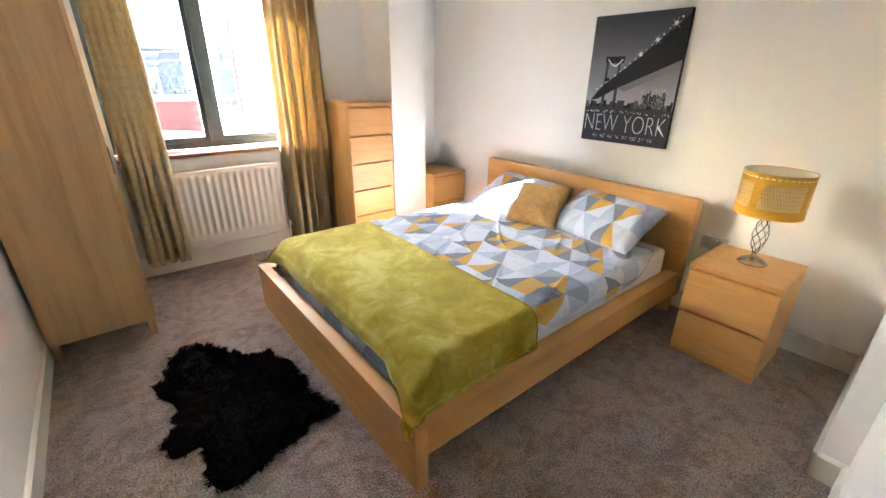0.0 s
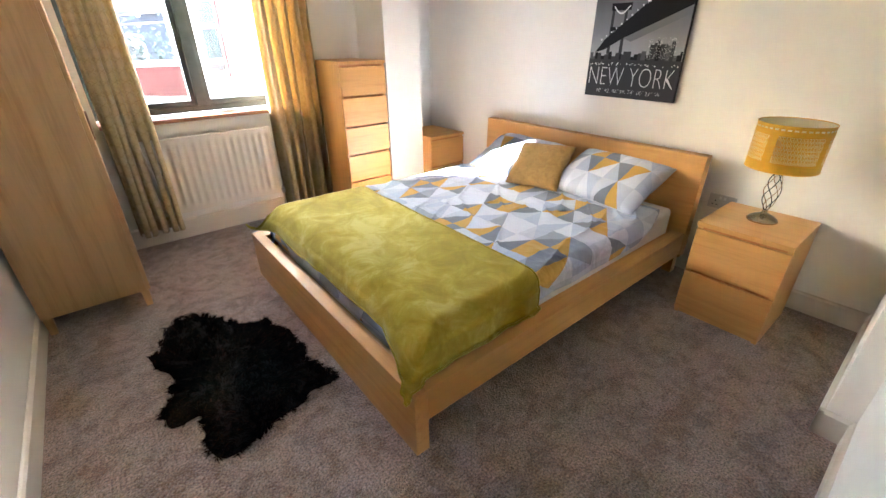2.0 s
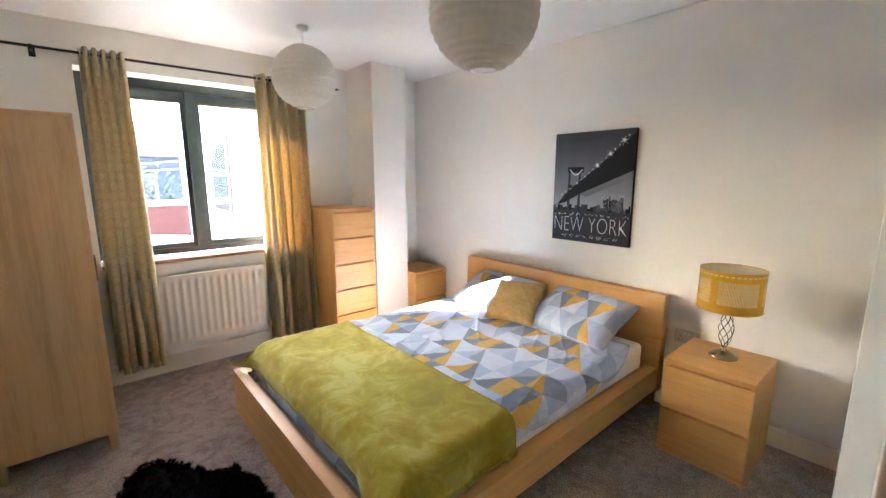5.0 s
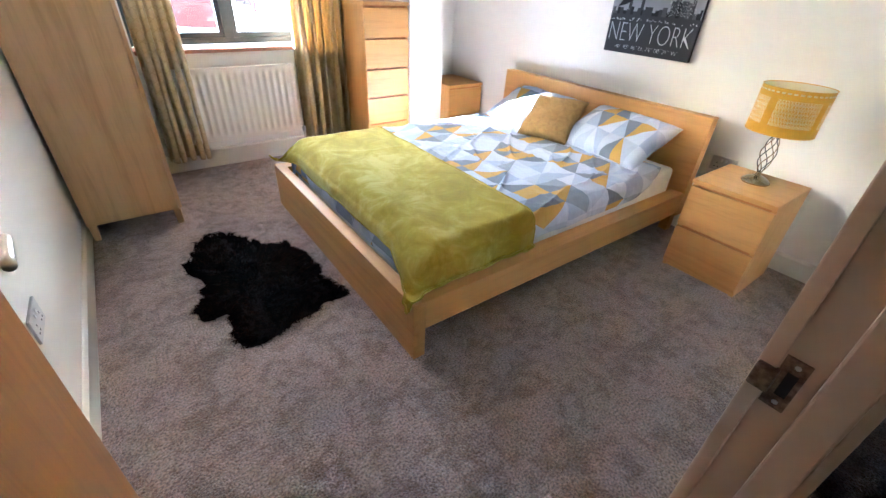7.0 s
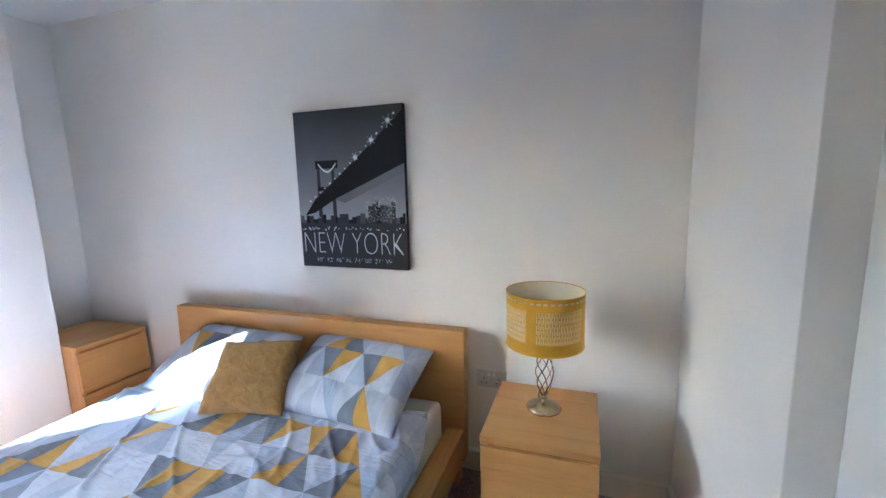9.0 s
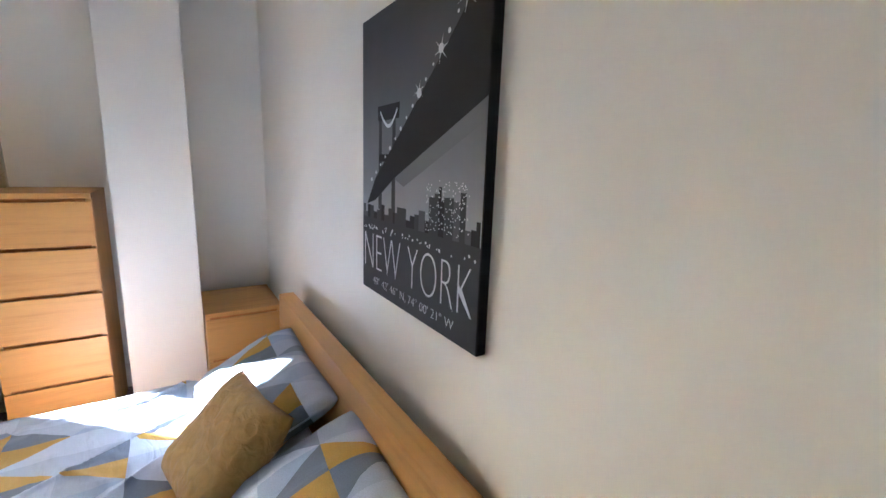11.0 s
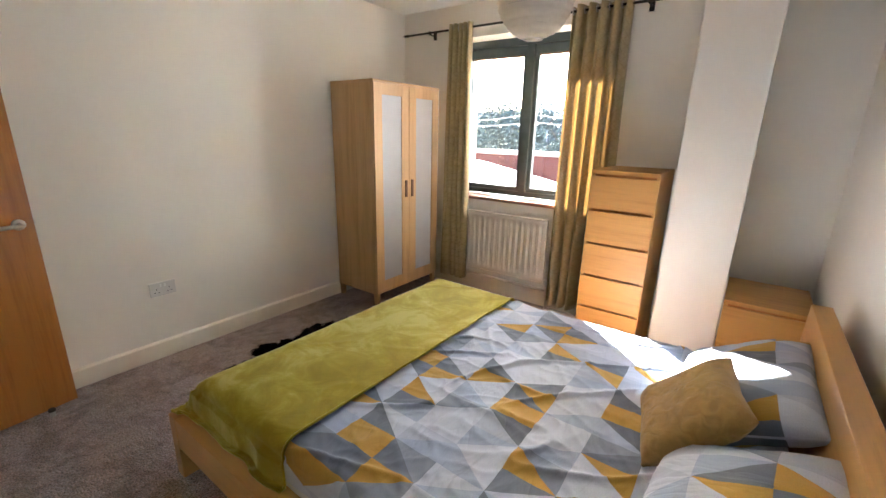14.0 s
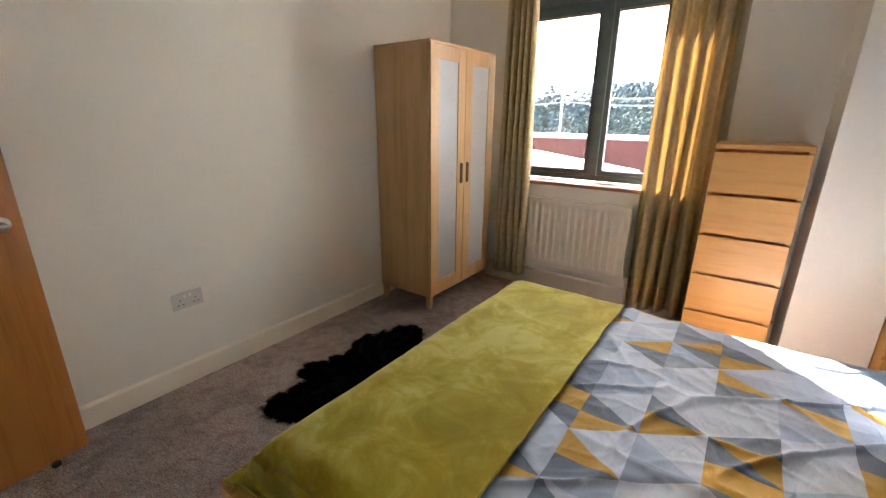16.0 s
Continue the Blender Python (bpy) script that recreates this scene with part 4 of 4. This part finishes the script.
def throw():
    s0, s1, t0, t1 = MX0 - 0.10, 1.79, MY0 - 0.205, MY1 + 0.05

    def place(u, v):
        t = t0 + (t1 - t0) * v
        e0 = s0 - 0.03 * noise.noise(Vector((t * 2.5, 1, 5))) - 0.15 * math.exp(-(v / 0.1) ** 2) - 0.10 * math.exp(-((1 - v) / 0.05) ** 2)
        e1 = s1 - 0.01 * (1 - v) + 0.008 * noise.noise(Vector((t * 5, 4, 2)))
        s = e0 + (e1 - e0) * u
        p = over_bed(s, t, 0.484, 0.06)
        d = noise.noise(Vector((s * 4, t * 4, 2))) + 0.5 * noise.noise(Vector((s * 9, t * 7, 6)))
        fold = max(0, 1 - abs(noise.noise(Vector((s * 2.6 + t * 1.3, t * 2.2 - s * 1.1, 5)))) * 8) ** 2
        p.z += 0.004 * d + 0.0025 * fold
        if p.z < 0.415:
            if t < MY0 + 0.05:
                p.y -= 0.012 + 0.014 * noise.noise(Vector((s * 8, 2, 1)))
            if s < MX0 + 0.04:
                p.x -= 0.010 + 0.010 * noise.noise(Vector((t * 8, 5, 1)))
        if t > MY1:
            p.x -= 0.05 * max(0, 1 - u * 4)
        if p.z < 0.312 and t < MY0 + 0.05:          # the hem comes to lie on the rail
            p.y -= 0.6 * (0.312 - p.z)
        if p.z < 0.312:
            p.x -= 0.5 * (0.312 - p.z) if s < MX0 + 0.03 else 0
            p.z = 0.312 + 0.1 * (0.312 - p.z) + 0.004 * noise.noise(Vector((s * 20, t * 20, 3)))
        gather = max(0, 1 - abs(u - 0.86) / 0.06) * max(0, 1 - v / 0.10)
        p.z += 0.025 * gather
        p.y -= 0.012 * gather
        near, far = max(0, 1 - u / 0.2) * max(0, 1 - v / 0.24) ** 0.6, max(0, 1 - u / 0.2) * max(0, (v - 0.9) / 0.1)
        tip = Vector((1.041 - 0.004 * math.sin(v * 90), 0.988 + 0.45 * v, 0.252 + 0.35 * v))
        p = p.lerp(tip, min(1, near * 1.25))
        p.y += 0.012 * math.sin(near * 10) * near * (1 - near)
        if near > 0 and p.x > BX0 - 0.004:           # it lies on top of the footboard before it hangs over
            p.z = max(p.z, 0.304)
        return p.lerp(Vector((1.045, 2.77, 0.345)), far ** 1.2)

    bm = sheet(96, 170, place, None, 0.007)
    ob = single("bed_throw", bm, olive_fleece, "olive green fleece throw across the bed foot", "throw", smooth=True)
    for u in (0.0, 1.0):
        part("hem", tube([place(u, j / 90) + Vector((0, 0, 0.002)) for j in range(91)], 0.0045, 6), olive_fleece, ob, "turned and stitched hem", True)
    for v in (0.0, 1.0):
        part("hem", tube([place(j / 50, v) + Vector((0, 0, 0.002)) for j in range(51)], 0.0045, 6), olive_fleece, ob, "turned and stitched hem", True)


throw()


def pillow(name, w, h, d, material, label, category, m, group="", corner=0.16, seed=1, uv0=(0, 0)):
    """Stuffed pillow in its own x (width) and y (height), plump along z, with pinched seams."""
    n = 44
    bm = bmesh.new()
    layer = bm.loops.layers.uv.new("UVMap")
    sides = []
    for s in (1, -1):
        grid = []
        for i in range(n + 1):
            rowv = []
            for j in range(n + 1):
                u, v = 2 * i / n - 1, 2 * j / n - 1
                fill = max(0.0, (1 - u ** 4) * (1 - v ** 4)) ** 0.55
                x = u * w / 2 * (1 - corner * 0.35 * (1 - abs(v)) * abs(u) ** 3)
                y = v * h / 2 * (1 - corner * 0.35 * (1 - abs(u)) * abs(v) ** 3)
                q = Vector((x * 7, y * 7, seed + s))
                dent = 1 + 0.28 * noise.noise(q * 0.6) + 0.10 * noise.noise(q * 1.9)
                pull = max(0, 1 - abs(noise.noise(Vector((x * 9 + y * 5, y * 3 - x * 2, seed + s)))) * 5) ** 2
                edge = max(abs(u), abs(v)) ** 2
                rowv.append(bm.verts.new((x, y, s * (0.004 + d / 2 * fill * dent + 0.006 * pull * (0.3 + edge) * fill))))
            grid.append(rowv)
        sides.append(grid)
        for i in range(n):
            for j in range(n):
                quad = (grid[i][j], grid[i + 1][j], grid[i + 1][j + 1], grid[i][j + 1])
                f = bm.faces.new(quad if s > 0 else quad[::-1])
                for loop in f.loops:
                    loop[layer].uv = (loop.vert.co.x + uv0[0], loop.vert.co.y + uv0[1])
    a, b = sides
    rim = [(i, 0) for i in range(n)] + [(n, j) for j in range(n)] + [(i, n) for i in range(n, 0, -1)] + [(0, j) for j in range(n, 0, -1)]
    for (i, j), (k, l) in zip(rim, rim[1:] + rim[:1]):
        bm.faces.new((a[k][l], a[i][j], b[i][j], b[k][l]))
    bmesh.ops.recalc_face_normals(bm, faces=bm.faces[:])
    ob = new(name, mesh_of(name, bm, True))
    ob.data.materials.append(material)
    ob.matrix_world = m
    return tagged(ob, label, category, group)


def propped(x, y, z, lean, yaw=0, roll=0):
    """A pillow's pose: its face towards the bed foot, leaning back by so many degrees, its lower edge at z."""
    return Matrix.Translation((x, y, z)) @ Euler((0, 0, radians(-90 + yaw))).to_matrix().to_4x4() @ Euler((radians(lean), 0, 0)).to_matrix().to_4x4() @ Euler((0, 0, radians(roll))).to_matrix().to_4x4()


pillow("pillow", 0.645, 0.45, 0.15, print_cotton, "plump pillow in a triangle-print case against the headboard", "pillow", propped(2.95, 1.445, 0.572, 26, -5, 0), "pillows", seed=3, uv0=(0.93, 0.42))
pillow("pillow", 0.68, 0.45, 0.16, print_cotton, "sunlit pillow in a triangle-print case against the headboard", "pillow", propped(2.945, 2.19, 0.565, 26, 0, -1), "pillows", seed=9, uv0=(0.45, 0.9))
pillow("cushion", 0.395, 0.35, 0.13, mustard_cotton, "square mustard cotton cushion leaning on the pillows", "cushion", propped(2.805, 1.88, 0.592, 44, 9, 3), corner=0.26, seed=5)


# ---- canvas print ----
def canvas():
    y0, y1, z0, z1 = 1.268, 1.884, 1.025, 1.822
    w, h = y1 - y0, z1 - z0
    ob = thing("canvas_print", "unframed black and white canvas of a lit bridge at night", "picture", (XE, y1, z0), -90)
    # own axes: x to the right along the wall, z up, the face towards -y
    face = -0.025
    part("canvas", slab(0, w, face, 0.0, 0, h, 0.003), print_black, ob)

    def flat(name, pts, material, lift, label=""):
        bm = bmesh.new()
        bm.faces.new([bm.verts.new((a * w, face - lift, b * h)) for a, b in pts])
        ext = bmesh.ops.extrude_face_region(bm, geom=bm.faces[:])
        for v in ext["geom"]:
            if isinstance(v, bmesh.types.BMVert):
                v.co.y += lift * 0.9
        bmesh.ops.recalc_face_normals(bm, faces=bm.faces[:])
        return part(name, bm, material, ob, label)

    flat("printed_sky", [(0.005, 0.004), (0.995, 0.004), (0.995, 0.996), (0.005, 0.996)], print_sky, 0.0003)
    flat("printed_water", [(0.005, 0.005), (0.995, 0.005), (0.995, 0.29), (0.005, 0.305)], print_dark, 0.0005)
    flat("printed_deck", [(0.06, 0.34), (0.16, 0.44), (0.40, 0.585), (0.70, 0.77), (0.995, 0.965), (0.995, 0.655), (0.36, 0.445), (0.16, 0.36)], print_black, 0.0009)
    flat("printed_deck_edge", [(0.36, 0.444), (0.995, 0.654), (0.995, 0.60), (0.45, 0.42)], print_mid, 0.0007)
    for a in (0.195, 0.335):
        flat("printed_tower_leg", [(a, 0.33), (a + 0.036, 0.33), (a + 0.032, 0.67), (a + 0.005, 0.67)], print_dark, 0.0008)
    flat("printed_tower_top", [(0.19, 0.64), (0.40, 0.64), (0.405, 0.69), (0.185, 0.69)], print_black, 0.0010)
    flat("printed_tower_mid", [(0.20, 0.50), (0.38, 0.50), (0.38, 0.525), (0.20, 0.525)], print_black, 0.0010)
    arc = [(0.215 + 0.17 * k / 10, 0.675 - 0.05 * math.sin(math.pi * k / 10)) for k in range(11)]
    flat("printed_arch", arc + [(a, b - 0.012) for a, b in arc[::-1]], print_white, 0.0013)
    rnd = random.Random(12)
    x = 0.01
    while x < 0.98:
        ww = rnd.uniform(0.018, 0.05)
        hh = rnd.uniform(0.02, 0.065) + (0.085 if 0.66 < x < 0.88 else 0)
        flat("printed_building", [(x, 0.29), (min(x + ww, 0.99), 0.29), (min(x + ww, 0.99), 0.29 + hh), (x, 0.29 + hh)], rnd.choice((print_dark, print_dark, print_haze, print_black)), 0.0006)
        x += ww
    dots = bmesh.new()

    def dot(a, b, r, n=8):
        dots.faces.new([dots.verts.new((a * w + r * math.cos(2 * math.pi * k / n), face - 0.0016, b * h + r * math.sin(2 * math.pi * k / n))) for k in range(n)])

    for k in range(17):                         # lamps up the suspension cable
        s = k / 16
        dot(0.12 + 0.80 * s, 0.435 + 0.42 * s + 0.09 * s * s, rnd.choice((0.004, 0.005, 0.006)) + (0.007 if k in (9, 12, 15) else 0))
    for a, b, r in ((0.57, 0.707, 0.026), (0.72, 0.797, 0.032), (0.87, 0.902, 0.038)):
        for k in range(6):                       # rays of the brightest lamps
            t = math.pi * k / 3 + 0.3
            q = [(r, t), (0.0022, t + 1.57), (0.0022, t - 1.57)]
            dots.faces.new([dots.verts.new((a * w + d * math.cos(e), face - 0.0017, b * h + d * math.sin(e))) for d, e in q])
    for _ in range(150):
        a = rnd.uniform(0.64, 0.93)
        dot(a, rnd.uniform(0.30, 0.45), 0.0022, 4)
    for _ in range(46):
        dot(rnd.uniform(0.01, 0.98), 0.245 + 0.02 * rnd.random(), rnd.uniform(0.002, 0.0045), 6)
    bmesh.ops.recalc_face_normals(dots, faces=dots.faces[:])
    lamps = part("printed_glow", dots, print_white, ob)
    lamps["kind"] = "stuff"

    def words(name, text, size, x, z, stretch, width):
        cu = bpy.data.curves.new(name, 'FONT')
        cu.body, cu.size, cu.align_x = text, size, 'CENTER'
        cu.extrude = 0.0004
        cu.offset = -size * 0.029
        tmp = new(name, cu)
        bpy.context.view_layer.update()
        me = bpy.data.meshes.new_from_object(tmp.evaluated_get(bpy.context.evaluated_depsgraph_get()))
        bpy.data.objects.remove(tmp)
        xs = [v.co.x for v in me.vertices]
        k = width / (max(xs) - min(xs))
        mid = (max(xs) + min(xs)) / 2
        for v in me.vertices:
            v.co = ((v.co.x - mid) * k + x, face - 0.0016 - v.co.z, v.co.y * stretch + z)
        me.materials.clear()
        me.materials.append(print_white)
        part(name, me, None, ob, "white printed lettering")

    words("lettering", "NEW YORK", 0.13, w * 0.5, 0.072, 1.3, w * 0.93)
    words("lettering", "40\u00b0 42' 46\" N, 74\u00b0 00' 21\" W", 0.035, w * 0.5, 0.028, 1.0, w * 0.72)


canvas()


# ---- sheepskin rug ----
def rug():
    cx, cy = 0.68, 1.93
    ob = thing("sheepskin_rug", "black long-haired sheepskin rug on the carpet", "rug", (cx, cy, 0))

    def radius(a):
        r = 0.275
        for at, rise, width in ((106, 0.33, 24), (141, 0.11, 12), (48, 0.06, 9), (338, 0.05, 14), (307, 0.27, 11), (287, 0.20, 12), (268, 0.19, 12), (249, 0.29, 13), (219, 0.12, 10), (202, 0.07, 12)):
            d = (math.degrees(a) - at + 180) % 360 - 180
            r += rise * math.exp(-(d / width) ** 2)        # neck, legs and tail of the hide
        return r + 0.035 * noise.noise(Vector((math.cos(a) * 3, math.sin(a) * 3, 2)))

    bm = bmesh.new()
    steps, rings = 96, 14
    last = None
    for k in range(rings + 1):
        q = k / rings
        ring = []
        for j in range(steps):
            a = 2 * math.pi * j / steps
            r = radius(a) * q * 0.95
            z = 0.006 + 0.016 * (1 - q ** 6) + 0.007 * noise.noise(Vector((r * math.cos(a) * 9, r * math.sin(a) * 9, 0)))
            ring.append(bm.verts.new((r * math.cos(a), r * math.sin(a), max(0.003, z))))
        if last:
            for j in range(steps):
                bm.faces.new((last[j], last[(j + 1) % steps], ring[(j + 1) % steps], ring[j]))
        last = ring
    bmesh.ops.remove_doubles(bm, verts=bm.verts[:], dist=0.0005)
    bmesh.ops.recalc_face_normals(bm, faces=bm.faces[:])
    part("hide", bm, rug_hide, ob, smooth=True)
    rnd = random.Random(21)
    verts, faces = [], []
    for _ in range(34000):
        a = rnd.uniform(0, 2 * math.pi)
        q = math.sqrt(rnd.random())
        r = radius(a) * q * 0.97
        x, y = r * math.cos(a), r * math.sin(a)
        flow = noise.noise(Vector((x * 16, y * 16, 1))) * 7.0 + rnd.uniform(-0.7, 0.7)
        length = rnd.uniform(0.026, 0.05) * (1 - 0.4 * q ** 6)
        out = 0.35 + 0.65 * q
        dx = math.cos(flow) * 0.75 + math.cos(a) * out * 0.4
        dy = math.sin(flow) * 0.75 + math.sin(a) * out * 0.4
        rise = rnd.uniform(0.45, 1.0) * (1 - 0.45 * q ** 4)
        wd = rnd.uniform(0.0016, 0.003)
        px, py = -dy * wd, dx * wd
        base = len(verts)
        for k in range(3):
            s = k / 2
            zz = 0.012 + length * rise * math.sin(s * 1.9) * 0.8
            c = (x + dx * length * s, y + dy * length * s, max(0.004, zz))
            f = 1 - 0.8 * s
            verts.append((c[0] - px * f, c[1] - py * f, c[2]))
            verts.append((c[0] + px * f, c[1] + py * f, c[2]))
        faces += [(base, base + 1, base + 3, base + 2), (base + 2, base + 3, base + 5, base + 4)]
    me = bpy.data.meshes.new("wool")
    me.from_pydata(verts, [], faces)
    wool = part("wool", me, rug_wool, ob, "tufts of black wool")
    wool["kind"] = "stuff"


rug()


# ---- outside the window ----
structure("ground", slab(-400, 400, 4.3, 900, -3.3, -3.0), tarmac, "grey tarmac ground far below", "ground")
structure("terrace", slab(-9, 2.0, YO, 8.0, -0.15, -0.02), paving, "flat pale grey terrace outside the window", "terrace")
bw = slab(-9, 1.9, 8.012, 8.22, -3, 1.045)
brick_wall = structure("terrace_wall", bw, mortar, "red brick terrace wall with a white coping", "wall")
part("coping", slab(-9, 1.9, 7.98, 8.26, 1.046, 1.12, 0.006), render_white, brick_wall, "white stone coping")
slope = slab(-4.3, 0.0, -0.06, 0.06, 0, 0.925, 0.008)
ramp_rail = single("parapet", slope, render_white, "low white rendered parapet running across the terrace", "parapet", (1.3, 4.82, -0.0195), -45)

wing = structure("wing_building", slab(2.0, 8.0, YO + 0.002, 9.75, -3, 6.5), render_white, "white rendered building wing beside the terrace", "building")
wf = part("wing_window", slab(1.965, 1.998, 6.12, 7.03, 0.98, 2.12, 0.004), red_frame, wing, "red-framed window")
for a, b in ((6.18, 6.55), (6.60, 6.97)):
    for c, d in ((1.04, 1.52), (1.56, 2.06)):
        part("pane", slab(1.955, 1.9645, a, b, c, d), far_glass, wf)
part("roof", slab(1.9, 8.1, YO + 0.002, 9.85, 6.51, 6.7), slate, wing)


def far_house(x, y, w, d, h, label):
    ob = thing("far_house", label, "house", (x, y, -3))
    part("wall", slab(0, w, 0, d, 0, h), steel_grey, ob)
    bm = bmesh.new()
    pts = [(0, 0), (w, 0), (w, d), (0, d)]
    lo = [bm.verts.new((a * 1.0 + (0.2 if a else -0.2), b + (0.2 if b else -0.2), h + 0.01)) for a, b in pts]
    r0, r1 = bm.verts.new((-0.2, d / 2, h + 1.6)), bm.verts.new((w + 0.2, d / 2, h + 1.6))
    bm.faces.new((lo[0], lo[1], r1, r0))
    bm.faces.new((lo[2], lo[3], r0, r1))
    bm.faces.new((lo[0], r0, lo[3]))
    bm.faces.new((lo[1], lo[2], r1))
    bm.faces.new(lo[::-1])
    part("roof", bm, slate, ob)
    n = int(w / 2)
    for k in range(n):
        wn_ = part("window", slab(0.6 + k * 2, 1.7 + k * 2, -0.04, -0.002, h - 2.0, h - 0.7), render_white, ob)
        part("pane", slab(0.7 + k * 2, 1.6 + k * 2, -0.06, -0.0405, h - 1.9, h - 0.8), far_glass, wn_)


far_house(1.2, 21, 7, 6, 5.3, "pale grey far house with a slate roof")
far_house(-13, 34, 8, 6, 5.6, "grey far house among the trees")
far_house(-28, 40, 9, 6, 5.0, "grey far house half hidden by trees")


def clumps(name, spots, seed, count, size, label):
    """Foliage of many small leaves in uneven clumps."""
    rnd = random.Random(seed)
    verts, faces = [], []
    for cx, cy, cz, rx, ry, rz in spots:
        for _ in range(count):
            a, b, c = rnd.gauss(0, 0.45), rnd.gauss(0, 0.45), rnd.gauss(0, 0.45)
            p = Vector((cx + a * rx, cy + b * ry, cz + c * rz))
            n = Vector((rnd.gauss(0, 1), rnd.gauss(0, 1), rnd.gauss(0, 1))).normalized()
            t = n.orthogonal().normalized()
            s = size * rnd.uniform(0.6, 1.4)
            u = n.cross(t)
            k = len(verts)
            verts += [p - t * s, p + u * s * 0.5, p + t * s, p - u * s * 0.5]
            faces.append((k, k + 1, k + 2, k + 3))
    me = bpy.data.meshes.new(name)
    me.from_pydata([tuple(v) for v in verts], [], faces)
    return me


rnd_h = random.Random(5)
hedge_me = clumps("hedge", [(-8 + 0.75 * k + rnd_h.uniform(-0.2, 0.2), 9.6 + rnd_h.uniform(-0.3, 0.3), 0.72 + rnd_h.uniform(-0.25, 0.3), 0.9, 0.7, 1.0) for k in range(16)], 2, 1500, 0.04, "")
hedge_me.materials.append(leaf)
tagged(new("hedge", hedge_me), "ragged evergreen hedge behind the terrace wall", "hedge", kind="stuff")


def tree(x, y, h, seed):
    rnd = random.Random(seed)
    ob = thing("tree", "leafy green tree beyond the terrace", "tree", (x, y, -3), group="trees beyond the terrace")
    trunk = bmesh.new()
    top = Vector((rnd.uniform(-0.4, 0.4), rnd.uniform(-0.4, 0.4), h * 0.55))
    join(trunk, taper((0, 0, 0), top, 0.22, 0.11))
    spots = []
    for k in range(9):
        a = rnd.uniform(0, 6.28)
        e = top + Vector((math.cos(a) * rnd.uniform(0.7, 1.9), math.sin(a) * rnd.uniform(0.7, 1.9), rnd.uniform(0.2, h * 0.38)))
        join(trunk, taper(top * rnd.uniform(0.7, 1), e, 0.08, 0.025))
        spots.append((*e, 1.1, 1.1, 0.8))
    part("trunk", trunk, bark, ob)
    me = clumps("crown", spots, seed, 420, 0.10, "")
    me.materials.append(leaf)
    part("crown", me, leaf, ob)


def taper(a, b, r0, r1, steps=8):
    a, b = Vector(a), Vector(b)
    d = (b - a).normalized()
    s = d.orthogonal().normalized()
    t = d.cross(s)
    bm = bmesh.new()
    lo = [bm.verts.new(a + (s * math.cos(2 * math.pi * k / steps) + t * math.sin(2 * math.pi * k / steps)) * r0) for k in range(steps)]
    hi = [bm.verts.new(b + (s * math.cos(2 * math.pi * k / steps) + t * math.sin(2 * math.pi * k / steps)) * r1) for k in range(steps)]
    for k in range(steps):
        bm.faces.new((lo[k], lo[(k + 1) % steps], hi[(k + 1) % steps], hi[k]))
    bm.faces.new(hi)
    return bm


for k, (x, y, h) in enumerate(((-3.5, 19, 5.4), (-7.0, 22, 5.8), (-1.0, 24, 6.0), (-11, 26, 6.2), (-16, 30, 6.6), (-5.5, 30, 6.4), (-10, 18, 5.2), (2.5, 30, 6.0))):
    tree(x, y, h, 30 + k)


def hill():
    def place(u, v):
        x = -160 + 320 * u
        return (x, 95 + 60 * v, -3.2 + v * (10 + 4 * noise.noise(Vector((u * 6, 0, 3))) + 1.5 * noise.noise(Vector((u * 30, 0, 1)))))
    structure("backdrop_hill", sheet(160, 6, place), far_wood, "distant wooded hill under a bright sky", "hill")


hill()

line = thing("festoon_lights", "string of small white festoon lights over the terrace", "string lights", (0, 0, 0))
for k, (z, sag, y) in enumerate(((1.80, 0.12, 7.9), (1.66, 0.08, 8.1))):
    pts = [(-6 + 8 * j / 40, y, z - sag * math.sin(math.pi * ((j / 40 * 3) % 1))) for j in range(41)]
    wire = part("wire", tube(pts, 0.006, 5), render_white, line)
    for j in range(1, 40, 2):
        x, y_, z_ = pts[j]
        part("bulb", turned(lathe([(0.0001, -0.045), (0.02, -0.03), (0.016, -0.01), (0.006, 0)], 8), pose(x, y_, z_)), bulb_white, wire)
for x in (-6.0, -3.33, -0.67, 2.0):
    part("post", tube([(x, 8.0, 1.12), (x, 8.0, 2.0)], 0.02, 8), render_white, line)


# ---- bricks of the terrace wall ----
brick_me = mesh_of("brick", slab(0, 0.215, 0, 0.012, 0, 0.065))
brick_me.materials.append(red_brick)
far_bricks = bmesh.new()
for r in range(13):
    for k in range(48):
        x = -9 + k * 0.226 + (0.113 if r % 2 else 0)
        z = 0.06 + r * 0.0755
        if x > 1.68:
            continue
        if -2.0 < x < 1.68 and r > 2:
            b = new("brick", brick_me)
            b.parent = brick_wall
            b.location = (x, 8.0, z)
        else:
            slab(x, x + 0.215, 8.0, 8.012, z, z + 0.065, bm=far_bricks)
rest = part("brickwork", far_bricks, red_brick, brick_wall)
rest["kind"] = "stuff"
